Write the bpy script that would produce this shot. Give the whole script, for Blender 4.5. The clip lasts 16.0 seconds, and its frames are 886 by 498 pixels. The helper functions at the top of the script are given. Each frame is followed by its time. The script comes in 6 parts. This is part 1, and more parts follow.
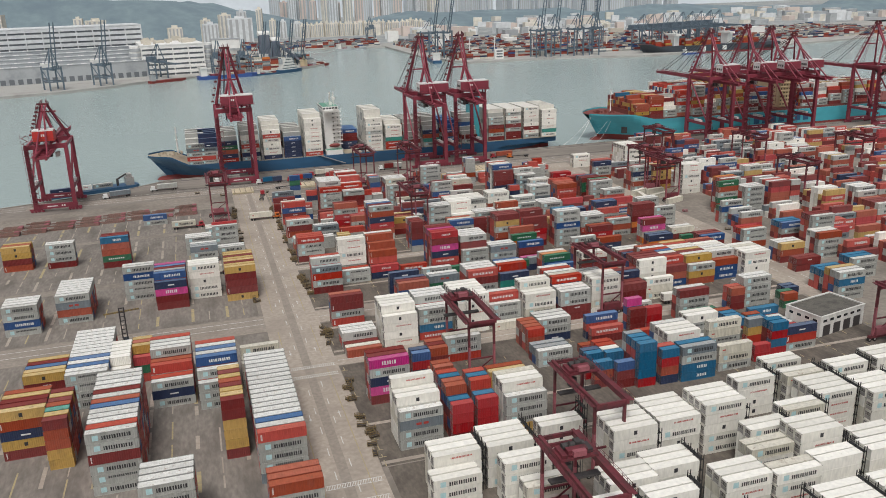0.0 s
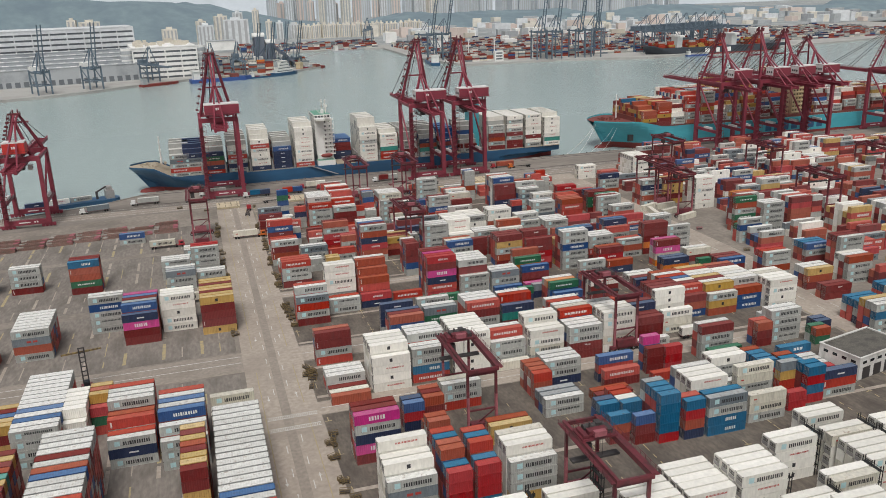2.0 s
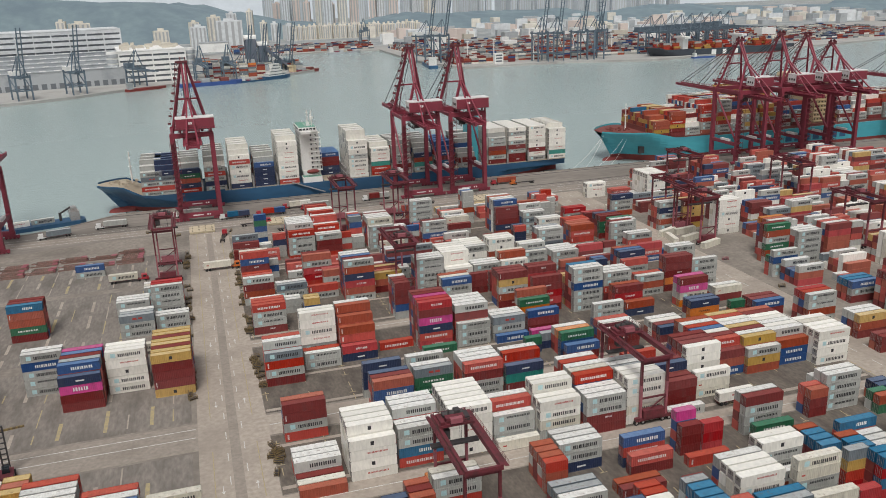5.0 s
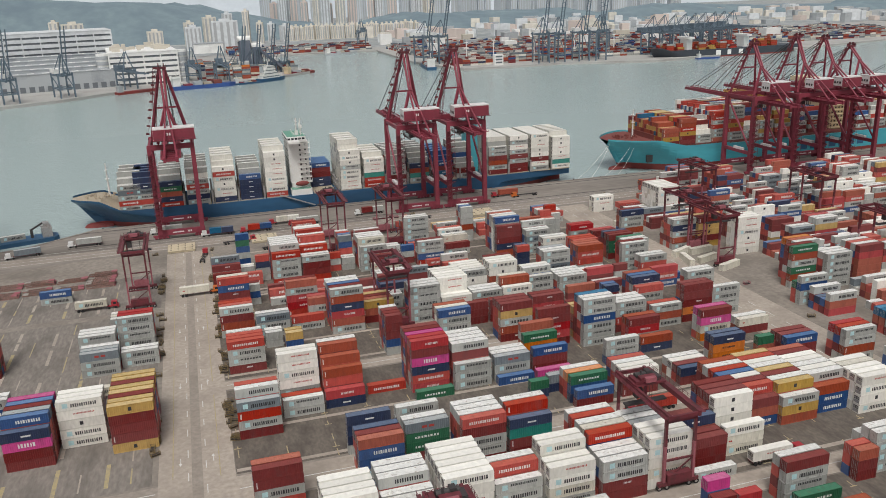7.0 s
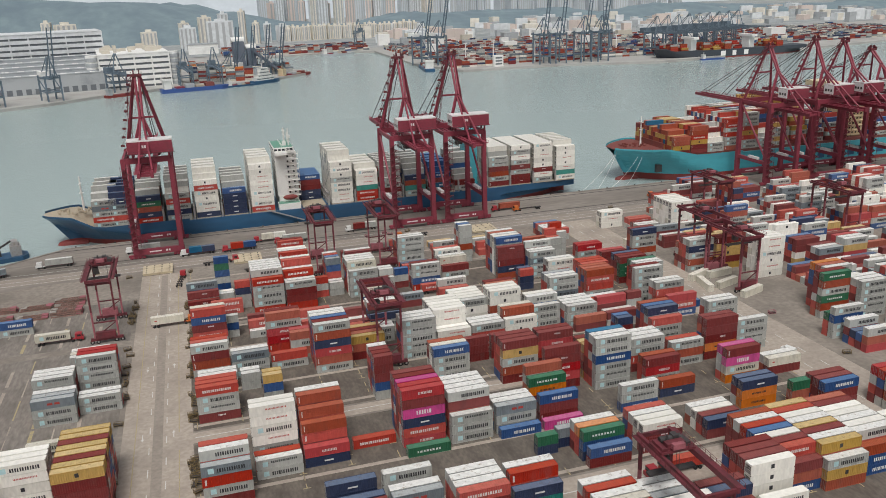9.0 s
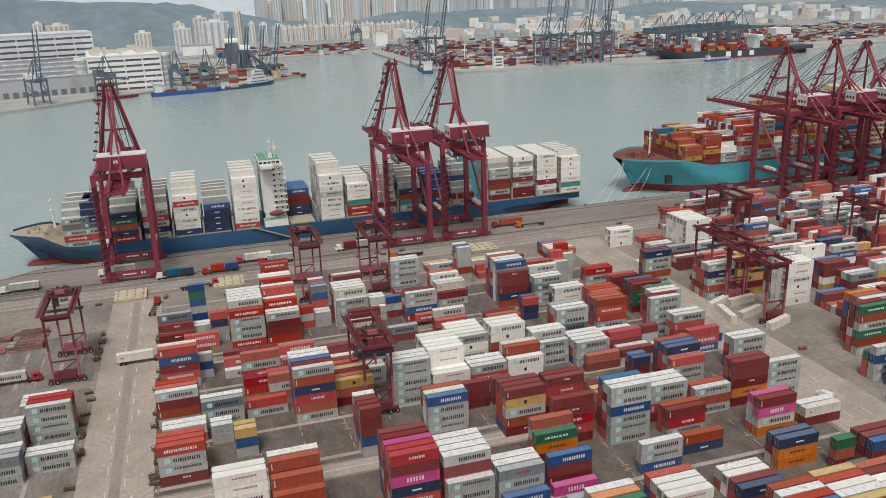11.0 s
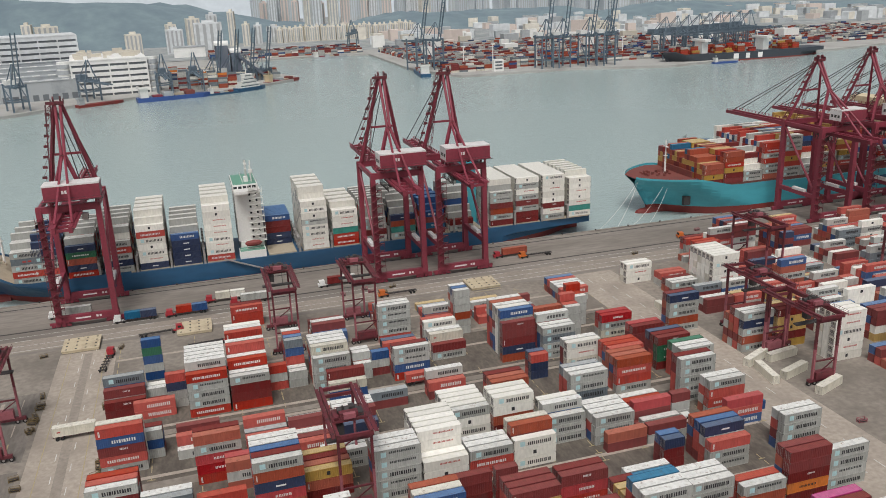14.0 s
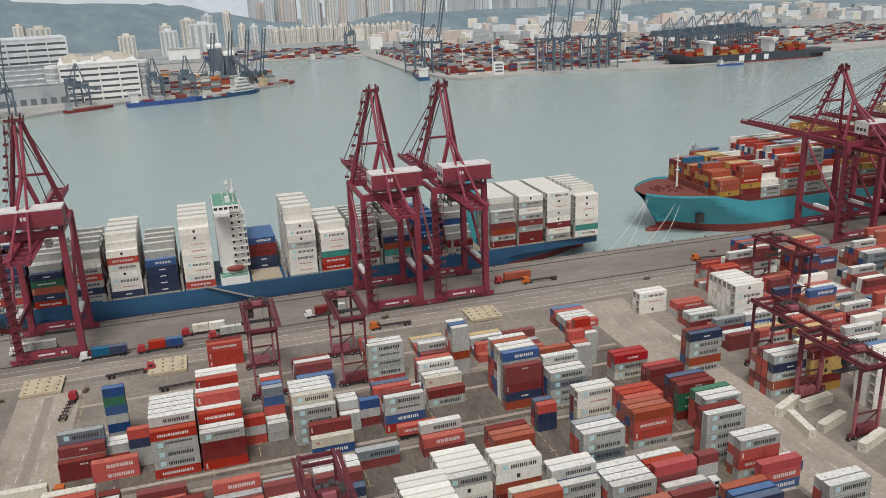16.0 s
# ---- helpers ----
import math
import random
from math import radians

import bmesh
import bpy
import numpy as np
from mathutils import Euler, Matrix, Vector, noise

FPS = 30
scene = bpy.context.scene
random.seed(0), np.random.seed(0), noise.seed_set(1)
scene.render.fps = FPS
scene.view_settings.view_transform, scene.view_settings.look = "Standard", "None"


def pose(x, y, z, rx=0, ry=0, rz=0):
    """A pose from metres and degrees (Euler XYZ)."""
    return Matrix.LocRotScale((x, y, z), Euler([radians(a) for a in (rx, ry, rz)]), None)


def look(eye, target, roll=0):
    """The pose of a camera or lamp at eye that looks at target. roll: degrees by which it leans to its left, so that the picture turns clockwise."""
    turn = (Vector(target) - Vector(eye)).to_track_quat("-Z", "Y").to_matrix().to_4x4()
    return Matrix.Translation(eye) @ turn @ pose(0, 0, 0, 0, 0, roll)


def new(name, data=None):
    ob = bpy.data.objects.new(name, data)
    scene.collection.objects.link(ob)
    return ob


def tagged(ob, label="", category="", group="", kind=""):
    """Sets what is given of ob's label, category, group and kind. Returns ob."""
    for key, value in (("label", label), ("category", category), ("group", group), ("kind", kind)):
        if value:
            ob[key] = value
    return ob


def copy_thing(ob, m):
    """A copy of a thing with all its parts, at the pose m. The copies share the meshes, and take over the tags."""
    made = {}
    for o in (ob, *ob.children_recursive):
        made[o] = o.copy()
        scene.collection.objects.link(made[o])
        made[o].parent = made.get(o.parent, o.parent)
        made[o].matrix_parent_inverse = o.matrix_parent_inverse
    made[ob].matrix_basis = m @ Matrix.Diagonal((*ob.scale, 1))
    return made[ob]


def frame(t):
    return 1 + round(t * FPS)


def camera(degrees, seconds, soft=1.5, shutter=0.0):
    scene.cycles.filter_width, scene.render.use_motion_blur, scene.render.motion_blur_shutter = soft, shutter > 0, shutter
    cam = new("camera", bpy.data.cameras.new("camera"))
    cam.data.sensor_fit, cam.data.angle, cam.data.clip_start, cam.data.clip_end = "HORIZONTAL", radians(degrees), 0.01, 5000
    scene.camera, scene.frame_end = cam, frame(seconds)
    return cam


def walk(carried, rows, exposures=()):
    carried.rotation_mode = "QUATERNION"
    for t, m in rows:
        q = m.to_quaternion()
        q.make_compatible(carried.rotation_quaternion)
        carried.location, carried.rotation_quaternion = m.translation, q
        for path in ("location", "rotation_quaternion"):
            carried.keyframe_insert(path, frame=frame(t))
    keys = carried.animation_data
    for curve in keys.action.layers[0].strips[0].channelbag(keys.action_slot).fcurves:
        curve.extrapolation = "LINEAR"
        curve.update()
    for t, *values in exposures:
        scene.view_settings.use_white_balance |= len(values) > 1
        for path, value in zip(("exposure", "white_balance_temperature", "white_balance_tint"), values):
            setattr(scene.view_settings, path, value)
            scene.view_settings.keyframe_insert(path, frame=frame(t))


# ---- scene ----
cam = camera(56.87, 16.0, soft=0.9)
# seconds, eye x y z, yaw, pitch, roll
ROWS = [
    (0, -7.82, -12.09, 118.93, -16.538, -17.678, 1.66),
    (1, -2.72, 2.47, 119.46, -16.552, -17.669, 1.696),
    (2, 2.44, 17.13, 119.91, -16.566, -17.669, 1.732),
    (3, 7.65, 31.88, 120.29, -16.579, -17.675, 1.769),
    (4, 12.9, 46.68, 120.64, -16.591, -17.687, 1.805),
    (5, 18.19, 61.54, 120.95, -16.602, -17.705, 1.841),
    (6, 23.49, 76.42, 121.25, -16.613, -17.727, 1.877),
    (7, 28.81, 91.31, 121.55, -16.624, -17.752, 1.913),
    (8, 34.13, 106.2, 121.88, -16.634, -17.781, 1.949),
    (9, 39.45, 121.05, 122.24, -16.644, -17.811, 1.985),
    (10, 44.74, 135.86, 122.66, -16.653, -17.842, 2.022),
    (11, 50.02, 150.6, 123.15, -16.663, -17.873, 2.058),
    (12, 55.25, 165.25, 123.74, -16.672, -17.903, 2.094),
    (13, 60.44, 179.8, 124.42, -16.682, -17.932, 2.13),
    (14, 65.58, 194.23, 125.24, -16.691, -17.958, 2.166),
    (15, 70.65, 208.52, 126.19, -16.7, -17.981, 2.202),
    (16, 75.64, 222.65, 127.3, -16.71, -18.0, 2.238),
]
walk(cam, [(t, pose(x, y, z, 90 + pitch, 0, yaw) @ pose(0, 0, 0, 0, 0, -roll)) for t, x, y, z, yaw, pitch, roll in ROWS])

# ---- light: a bright overcast day ----
world = bpy.data.worlds.new("overcast_sky")
scene.world = world
world.use_nodes = True
wn, wl = world.node_tree.nodes, world.node_tree.links
sky = wn.new("ShaderNodeTexSky")
sky.sky_type = "NISHITA"
sky.sun_disc = False
sky.sun_elevation, sky.sun_rotation = radians(52), radians(200)
sky.air_density, sky.dust_density, sky.ozone_density = 1.0, 4.0, 1.0
grey = wn.new("ShaderNodeHueSaturation")
grey.inputs["Saturation"].default_value = 0.26
wl.new(sky.outputs[0], grey.inputs["Color"])
wl.new(grey.outputs[0], wn["Background"].inputs["Color"])
wn["Background"].inputs["Strength"].default_value = 0.094
sun_data = bpy.data.lights.new("sun", "SUN")
sun_data.energy, sun_data.angle, sun_data.color = 1.95, radians(20), (1.0, 0.97, 0.93)
sun = new("sun", sun_data)
sun.matrix_world = look((0, 0, 300), (60, 150, 0))
scene.view_settings.exposure = -0.06

# ---- small helpers ----
def mesh_of(name, verts, faces, mats, slots=None, smooth=False):
    me = bpy.data.meshes.new(name)
    me.from_pydata([tuple(v) for v in verts], [], faces)
    for m in mats:
        me.materials.append(m)
    if slots:
        for p, s in zip(me.polygons, slots):
            p.material_index = s
    if smooth:
        for p in me.polygons:
            p.use_smooth = True
    me.update()
    return me


class Solid:
    """Boxes, beams, tubes and prisms gathered into one mesh."""

    def __init__(self):
        self.v, self.f, self.s = [], [], []

    def faces(self, vs, fs, slot=0):
        n = len(self.v)
        self.v += [Vector(v) for v in vs]
        self.f += [tuple(n + i for i in f) for f in fs]
        self.s += [slot] * len(fs)
        return self

    def box(self, x0, y0, z0, x1, y1, z1, slot=0):
        vs = [(x, y, z) for z in (z0, z1) for y in (y0, y1) for x in (x0, x1)]
        return self.faces(vs, [(0, 2, 3, 1), (4, 5, 7, 6), (0, 1, 5, 4), (2, 6, 7, 3), (0, 4, 6, 2), (1, 3, 7, 5)], slot)

    def beam(self, a, b, w, h=None, slot=0, w2=None, h2=None):
        """A bar from a to b, w wide and h high, tapering to w2, h2."""
        a, b = Vector(a), Vector(b)
        h = w if h is None else h
        w2, h2 = (w if w2 is None else w2), (h if h2 is None else h2)
        d = (b - a).normalized()
        side = d.cross(Vector((0, 0, 1)))
        side = Vector((1, 0, 0)) if side.length < 1e-4 else side.normalized()
        up = side.cross(d).normalized()
        vs = []
        for p, ww, hh in ((a, w, h), (b, w2, h2)):
            vs += [p - side * ww / 2 - up * hh / 2, p + side * ww / 2 - up * hh / 2, p + side * ww / 2 + up * hh / 2, p - side * ww / 2 + up * hh / 2]
        return self.faces(vs, [(3, 2, 1, 0), (4, 5, 6, 7), (0, 1, 5, 4), (1, 2, 6, 5), (2, 3, 7, 6), (3, 0, 4, 7)], slot)

    def tube(self, a, b, r, n=8, slot=0, r2=None):
        a, b = Vector(a), Vector(b)
        r2 = r if r2 is None else r2
        d = (b - a).normalized()
        s = d.orthogonal().normalized()
        u = d.cross(s)
        vs = []
        for p, rr in ((a, r), (b, r2)):
            vs += [p + (s * math.cos(6.2832 * i / n) + u * math.sin(6.2832 * i / n)) * rr for i in range(n)]
        fs = [(i, (i + 1) % n, n + (i + 1) % n, n + i) for i in range(n)] + [tuple(range(n - 1, -1, -1)), tuple(range(n, 2 * n))]
        return self.faces(vs, fs, slot)

    def prism(self, outline, z0, z1, slot=0):
        n = len(outline)
        vs = [(x, y, z0) for x, y in outline] + [(x, y, z1) for x, y in outline]
        fs = [(i, (i + 1) % n, n + (i + 1) % n, n + i) for i in range(n)] + [tuple(range(n - 1, -1, -1)), tuple(range(n, 2 * n))]
        return self.faces(vs, fs, slot)

    def mesh(self, name, *mats):
        return mesh_of(name, self.v, self.f, mats, self.s)


def thing(name, label, category, m=None, group="", kind=""):
    ob = new(name)
    ob.empty_display_size = 0.5
    if m is not None:
        ob.matrix_basis = m
    return tagged(ob, label, category, group, kind)


def part(name, solid, mats, parent, label="", m=None):
    data = solid if isinstance(solid, bpy.types.Mesh) else solid.mesh(name, *(mats if isinstance(mats, (list, tuple)) else (mats,)))
    ob = new(name, data)
    ob.parent = parent
    if m is not None:
        ob.matrix_basis = m
    if label:
        ob["label"] = label
    return ob


def lone(name, solid, mats, label, category, kind="", m=None, group=""):
    data = solid if isinstance(solid, bpy.types.Mesh) else solid.mesh(name, *(mats if isinstance(mats, (list, tuple)) else (mats,)))
    ob = new(name, data)
    if m is not None:
        ob.matrix_basis = m
    return tagged(ob, label, category, group, kind)


# ---- materials ----
def material(name, colour, rough=0.6, metal=0.0, stain=None, stain_scale=0.4, stain_from=0.5, stain_to=0.75, grain=0.08, grain_scale=3.0, bump=0.0, bump_scale=4.0, vary=0.0, streak=False, island=False):
    """Paint, concrete or steel: base colour, fine grain, larger stains, a little relief."""
    m = bpy.data.materials.new(name)
    m.use_nodes = True
    n, l = m.node_tree.nodes, m.node_tree.links
    bsdf = n["Principled BSDF"]
    bsdf.inputs["Roughness"].default_value = rough
    bsdf.inputs["Metallic"].default_value = metal
    geo = n.new("ShaderNodeTexCoord")
    where = geo.outputs["Object"]
    info = n.new("ShaderNodeObjectInfo")
    if vary:
        shift = n.new("ShaderNodeVectorMath")
        shift.operation = "MULTIPLY_ADD"
        l.new(info.outputs["Random"], shift.inputs[0])
        shift.inputs[1].default_value = (170.0, 90.0, 40.0)
        l.new(where, shift.inputs[2])
        where = shift.outputs[0]
    if streak:
        mp = n.new("ShaderNodeMapping")
        mp.inputs["Scale"].default_value = streak if isinstance(streak, tuple) else (1.0, 1.0, 0.25)
        l.new(where, mp.inputs["Vector"])
        where = mp.outputs[0]
    fine = n.new("ShaderNodeTexNoise")
    fine.inputs["Scale"].default_value, fine.inputs["Detail"].default_value = grain_scale, 6.0
    l.new(where, fine.inputs["Vector"])
    mix = n.new("ShaderNodeMix")
    mix.data_type = "RGBA"
    mix.blend_type = "MULTIPLY"
    mix.inputs[0].default_value = 1.0
    mix.inputs[6].default_value = (*colour, 1)
    ramp = n.new("ShaderNodeMapRange")
    ramp.inputs[1].default_value, ramp.inputs[2].default_value = 0.3, 0.7
    ramp.inputs[3].default_value, ramp.inputs[4].default_value = 1 - grain, 1 + grain
    l.new(fine.outputs["Fac"], ramp.inputs[0])
    l.new(ramp.outputs[0], mix.inputs[7])
    out = mix.outputs[2]
    if vary:
        hsv = n.new("ShaderNodeHueSaturation")
        rnd = n.new("ShaderNodeMapRange")
        rnd.inputs[3].default_value, rnd.inputs[4].default_value = 1 - vary, 1 + vary * 0.8
        if island:
            l.new(n.new("ShaderNodeNewGeometry").outputs["Random Per Island"], rnd.inputs[0])
        else:
            l.new(info.outputs["Random"], rnd.inputs[0])
        l.new(rnd.outputs[0], hsv.inputs["Value"])
        sat = n.new("ShaderNodeMapRange")
        sat.inputs[3].default_value, sat.inputs[4].default_value = 1.08, 0.9
        l.new(rnd.inputs[0].links[0].from_socket, sat.inputs[0])
        l.new(sat.outputs[0], hsv.inputs["Saturation"])
        l.new(out, hsv.inputs["Color"])
        out = hsv.outputs[0]
    if stain:
        big = n.new("ShaderNodeTexNoise")
        big.inputs["Scale"].default_value, big.inputs["Detail"].default_value, big.inputs["Roughness"].default_value = stain_scale, 8.0, 0.62
        l.new(where, big.inputs["Vector"])
        sr = n.new("ShaderNodeMapRange")
        sr.inputs[1].default_value, sr.inputs[2].default_value = stain_from, stain_to
        l.new(big.outputs["Fac"], sr.inputs[0])
        blend = n.new("ShaderNodeMix")
        blend.data_type = "RGBA"
        l.new(sr.outputs[0], blend.inputs[0])
        l.new(out, blend.inputs[6])
        blend.inputs[7].default_value = (*stain, 1)
        out = blend.outputs[2]
    l.new(out, bsdf.inputs["Base Color"])
    if bump:
        bn = n.new("ShaderNodeTexNoise")
        bn.inputs["Scale"].default_value, bn.inputs["Detail"].default_value = bump_scale, 5.0
        l.new(where, bn.inputs["Vector"])
        bp = n.new("ShaderNodeBump")
        bp.inputs["Strength"].default_value = bump
        l.new(bn.outputs["Fac"], bp.inputs["Height"])
        l.new(bp.outputs[0], bsdf.inputs["Normal"])
    return m


asphalt = material("yard_concrete", (0.27, 0.237, 0.203), 0.9, stain=(0.155, 0.135, 0.115), stain_scale=0.035, stain_from=0.42, stain_to=0.7, grain=0.2, grain_scale=0.5)
slab_dark = material("dark_concrete_slab", (0.15, 0.127, 0.106), 0.9, stain=(0.07, 0.059, 0.05), stain_scale=0.2, stain_from=0.42, stain_to=0.72, grain=0.22, grain_scale=1.1, streak=(1.0, 0.45, 1.0))
slab_pale = material("worn_grey_slab", (0.225, 0.2, 0.176), 0.9, stain=(0.12, 0.105, 0.092), stain_scale=0.13, stain_from=0.45, stain_to=0.72, grain=0.22, grain_scale=1.0, streak=(1.0, 0.3, 1.0))
road_mat = material("road_concrete", (0.40, 0.345, 0.292), 0.9, stain=(0.27, 0.23, 0.193), stain_scale=0.05, stain_from=0.45, stain_to=0.75, grain=0.16, grain_scale=0.7)
road_dark = material("worn_wheel_track", (0.30, 0.26, 0.222), 0.9, stain=(0.22, 0.19, 0.16), stain_scale=0.08, grain=0.15, grain_scale=0.8)
quay_mat = material("quay_concrete", (0.25, 0.222, 0.195), 0.9, stain=(0.15, 0.132, 0.115), stain_scale=0.03, stain_from=0.42, stain_to=0.7, grain=0.18, grain_scale=0.5, streak=(0.25, 1.0, 1.0))
line_white = material("white_road_paint", (0.62, 0.61, 0.58), 0.8, stain=(0.36, 0.34, 0.31), stain_scale=0.7, stain_from=0.5, stain_to=0.65)
line_yellow = material("yellow_road_paint", (0.42, 0.34, 0.18), 0.8, stain=(0.30, 0.26, 0.19), stain_scale=0.7, stain_from=0.45, stain_to=0.65)
crane_red = material("maroon_crane_paint", (0.235, 0.036, 0.058), 0.5, stain=(0.17, 0.035, 0.045), stain_scale=0.25, stain_from=0.5, stain_to=0.8, grain=0.12, grain_scale=1.2)
crane_dark = material("greasy_dark_steel", (0.05, 0.045, 0.045), 0.6, grain=0.2)
crane_white = material("white_crane_paint", (0.72, 0.70, 0.69), 0.5, stain=(0.5, 0.46, 0.43), stain_scale=0.4)
rtg_red = material("rtg_maroon_paint", (0.15, 0.028, 0.038), 0.55, stain=(0.055, 0.026, 0.026), stain_scale=0.4, stain_from=0.45, stain_to=0.75, grain=0.15, grain_scale=1.4)
rtg_pink = material("faded_red_paint", (0.33, 0.105, 0.125), 0.6, stain=(0.22, 0.07, 0.08), stain_scale=0.5, grain=0.1)
black = material("black_rubber", (0.02, 0.02, 0.02), 0.8)
steel = material("galvanised_steel", (0.38, 0.37, 0.36), 0.5, 0.4, stain=(0.25, 0.2, 0.16), stain_scale=1.0)
glass_dark = material("dark_window_glass", (0.02, 0.025, 0.03), 0.1)

# ---- setting: land, quay, water ----
WATER = -3.5
QUAY_Y = 562.0
BEND = [(-30.0, 562.0), (-60.0, 541.0), (-90.0, 532.0), (-130.0, 520.0), (-500.0, 430.0)]
lone("ground", Solid().faces([(x, y, 0) for x, y in [(-900, -900), (1500, -900), (1500, QUAY_Y)] + BEND + [(-900, 330)]], [tuple(range(len(BEND) + 4))]), asphalt, "stained grey concrete yard of a container terminal", "ground", "structure")
water_mat = bpy.data.materials.new("harbour_water")
water_mat.use_nodes = True
wnn, wll = water_mat.node_tree.nodes, water_mat.node_tree.links
wb = wnn["Principled BSDF"]
wb.inputs["Base Color"].default_value = (0.375, 0.465, 0.455, 1)
wb.inputs["Roughness"].default_value = 0.14
wb.inputs["IOR"].default_value = 1.4
wco = wnn.new("ShaderNodeTexCoord")
wmp = wnn.new("ShaderNodeMapping")
wmp.inputs["Scale"].default_value = (0.05, 0.12, 1)
wll.new(wco.outputs["Object"], wmp.inputs["Vector"])
wno = wnn.new("ShaderNodeTexNoise")
wno.inputs["Scale"].default_value, wno.inputs["Detail"].default_value, wno.inputs["Roughness"].default_value = 3.0, 9.0, 0.65
wll.new(wmp.outputs[0], wno.inputs["Vector"])
wbp = wnn.new("ShaderNodeBump")
wbp.inputs["Strength"].default_value, wbp.inputs["Distance"].default_value = 0.5, 1.0
wll.new(wno.outputs["Fac"], wbp.inputs["Height"])
wll.new(wbp.outputs[0], wb.inputs["Normal"])
lone("water", Solid().faces([(-4000, 300, WATER), (6000, 300, WATER), (6000, 5200, WATER), (-4000, 5200, WATER)], [(0, 1, 2, 3)]), water_mat, "calm grey-green harbour water under an overcast sky", "water", "structure")

# ---- shipping containers ----
W, H = 2.44, 2.83
PITCH_Y, TIER = 2.8, 2.92


def container_mesh(name, length, paint, roof, dark):
    """A box with corrugated sides, end and roof, a frame of rails and posts, lock rods on the door end."""
    b = Solid()
    L, w = length / 2, W / 2
    r = 0.12
    for z in (0.0, H - r):
        for s in (-1, 1):
            b.box(-L, s * w - (r if s > 0 else 0), z, L, s * w + (0 if s > 0 else r), z + r, 2 if z > 1 else 0)
        for s in (-1, 1):
            b.box(s * L - (r if s > 0 else 0), -w + r, z, s * L + (0 if s > 0 else r), w - r, z + r, 2 if z > 1 else 0)
    for sx in (-1, 1):
        for sy in (-1, 1):
            x0, y0 = (L - 0.15 if sx > 0 else -L), (w - 0.15 if sy > 0 else -w)
            b.box(x0, y0, r, x0 + 0.15, y0 + 0.15, H - r)
            for z in (-0.02, H - 0.1):
                b.box(x0 - 0.01, y0 - 0.01, z, x0 + 0.16, y0 + 0.16, z + 0.13, 3)
    ribs = int(length / 0.55)
    step = (length - 0.3) / ribs
    for sy in (-1, 1):
        vs, fs = [], []
        for i in range(ribs):
            x = -L + 0.15 + i * step
            for dx, d in ((0.0, 0.02), (0.2, 0.02), (0.27, 0.11), (0.48, 0.11)):
                y = sy * (w - d)
                vs += [(x + dx * step / 0.55, y, r), (x + dx * step / 0.55, y, H - r)]
        vs += [(L - 0.15, sy * (w - 0.02), r), (L - 0.15, sy * (w - 0.02), H - r)]
        for i in range(len(vs) // 2 - 1):
            q = (2 * i, 2 * i + 2, 2 * i + 3, 2 * i + 1)
            fs.append(q if sy < 0 else q[::-1])
        b.faces(vs, fs)
    vs, fs = [], []
    n = int(length / 0.6)
    for i in range(2 * n + 1):
        x = -L + r + i * (length - 2 * r) / (2 * n)
        z = H - (0.03 if i % 2 else 0.065)
        vs += [(x, -w + r, z), (x, w - r, z)]
    for i in range(2 * n):
        fs.append((2 * i, 2 * i + 2, 2 * i + 3, 2 * i + 1))
    b.faces(vs, fs, 1)
    # front end, corrugated; door end, two leaves with four lock rods
    vs, fs = [], []
    for i in range(17):
        y = -w + 0.15 + i * (W - 0.3) / 16
        x = L - (0.03 if i % 4 < 2 else 0.1)
        vs += [(x, y, r), (x, y, H - r)]
    b.faces(vs, [(2 * i, 2 * i + 2, 2 * i + 3, 2 * i + 1) for i in range(16)])
    b.faces([(-L + 0.05, -w + 0.15, r), (-L + 0.05, w - 0.15, r), (-L + 0.05, w - 0.15, H - r), (-L + 0.05, -w + 0.15, H - r)], [(3, 2, 1, 0)])
    b.box(-L + 0.03, -0.03, r, -L + 0.06, 0.03, H - r, 3)
    for y in (-0.85, -0.35, 0.35, 0.85):
        b.box(-L - 0.0, y - 0.03, r, -L + 0.05, y + 0.03, H - r, 4)
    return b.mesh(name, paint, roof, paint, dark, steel)


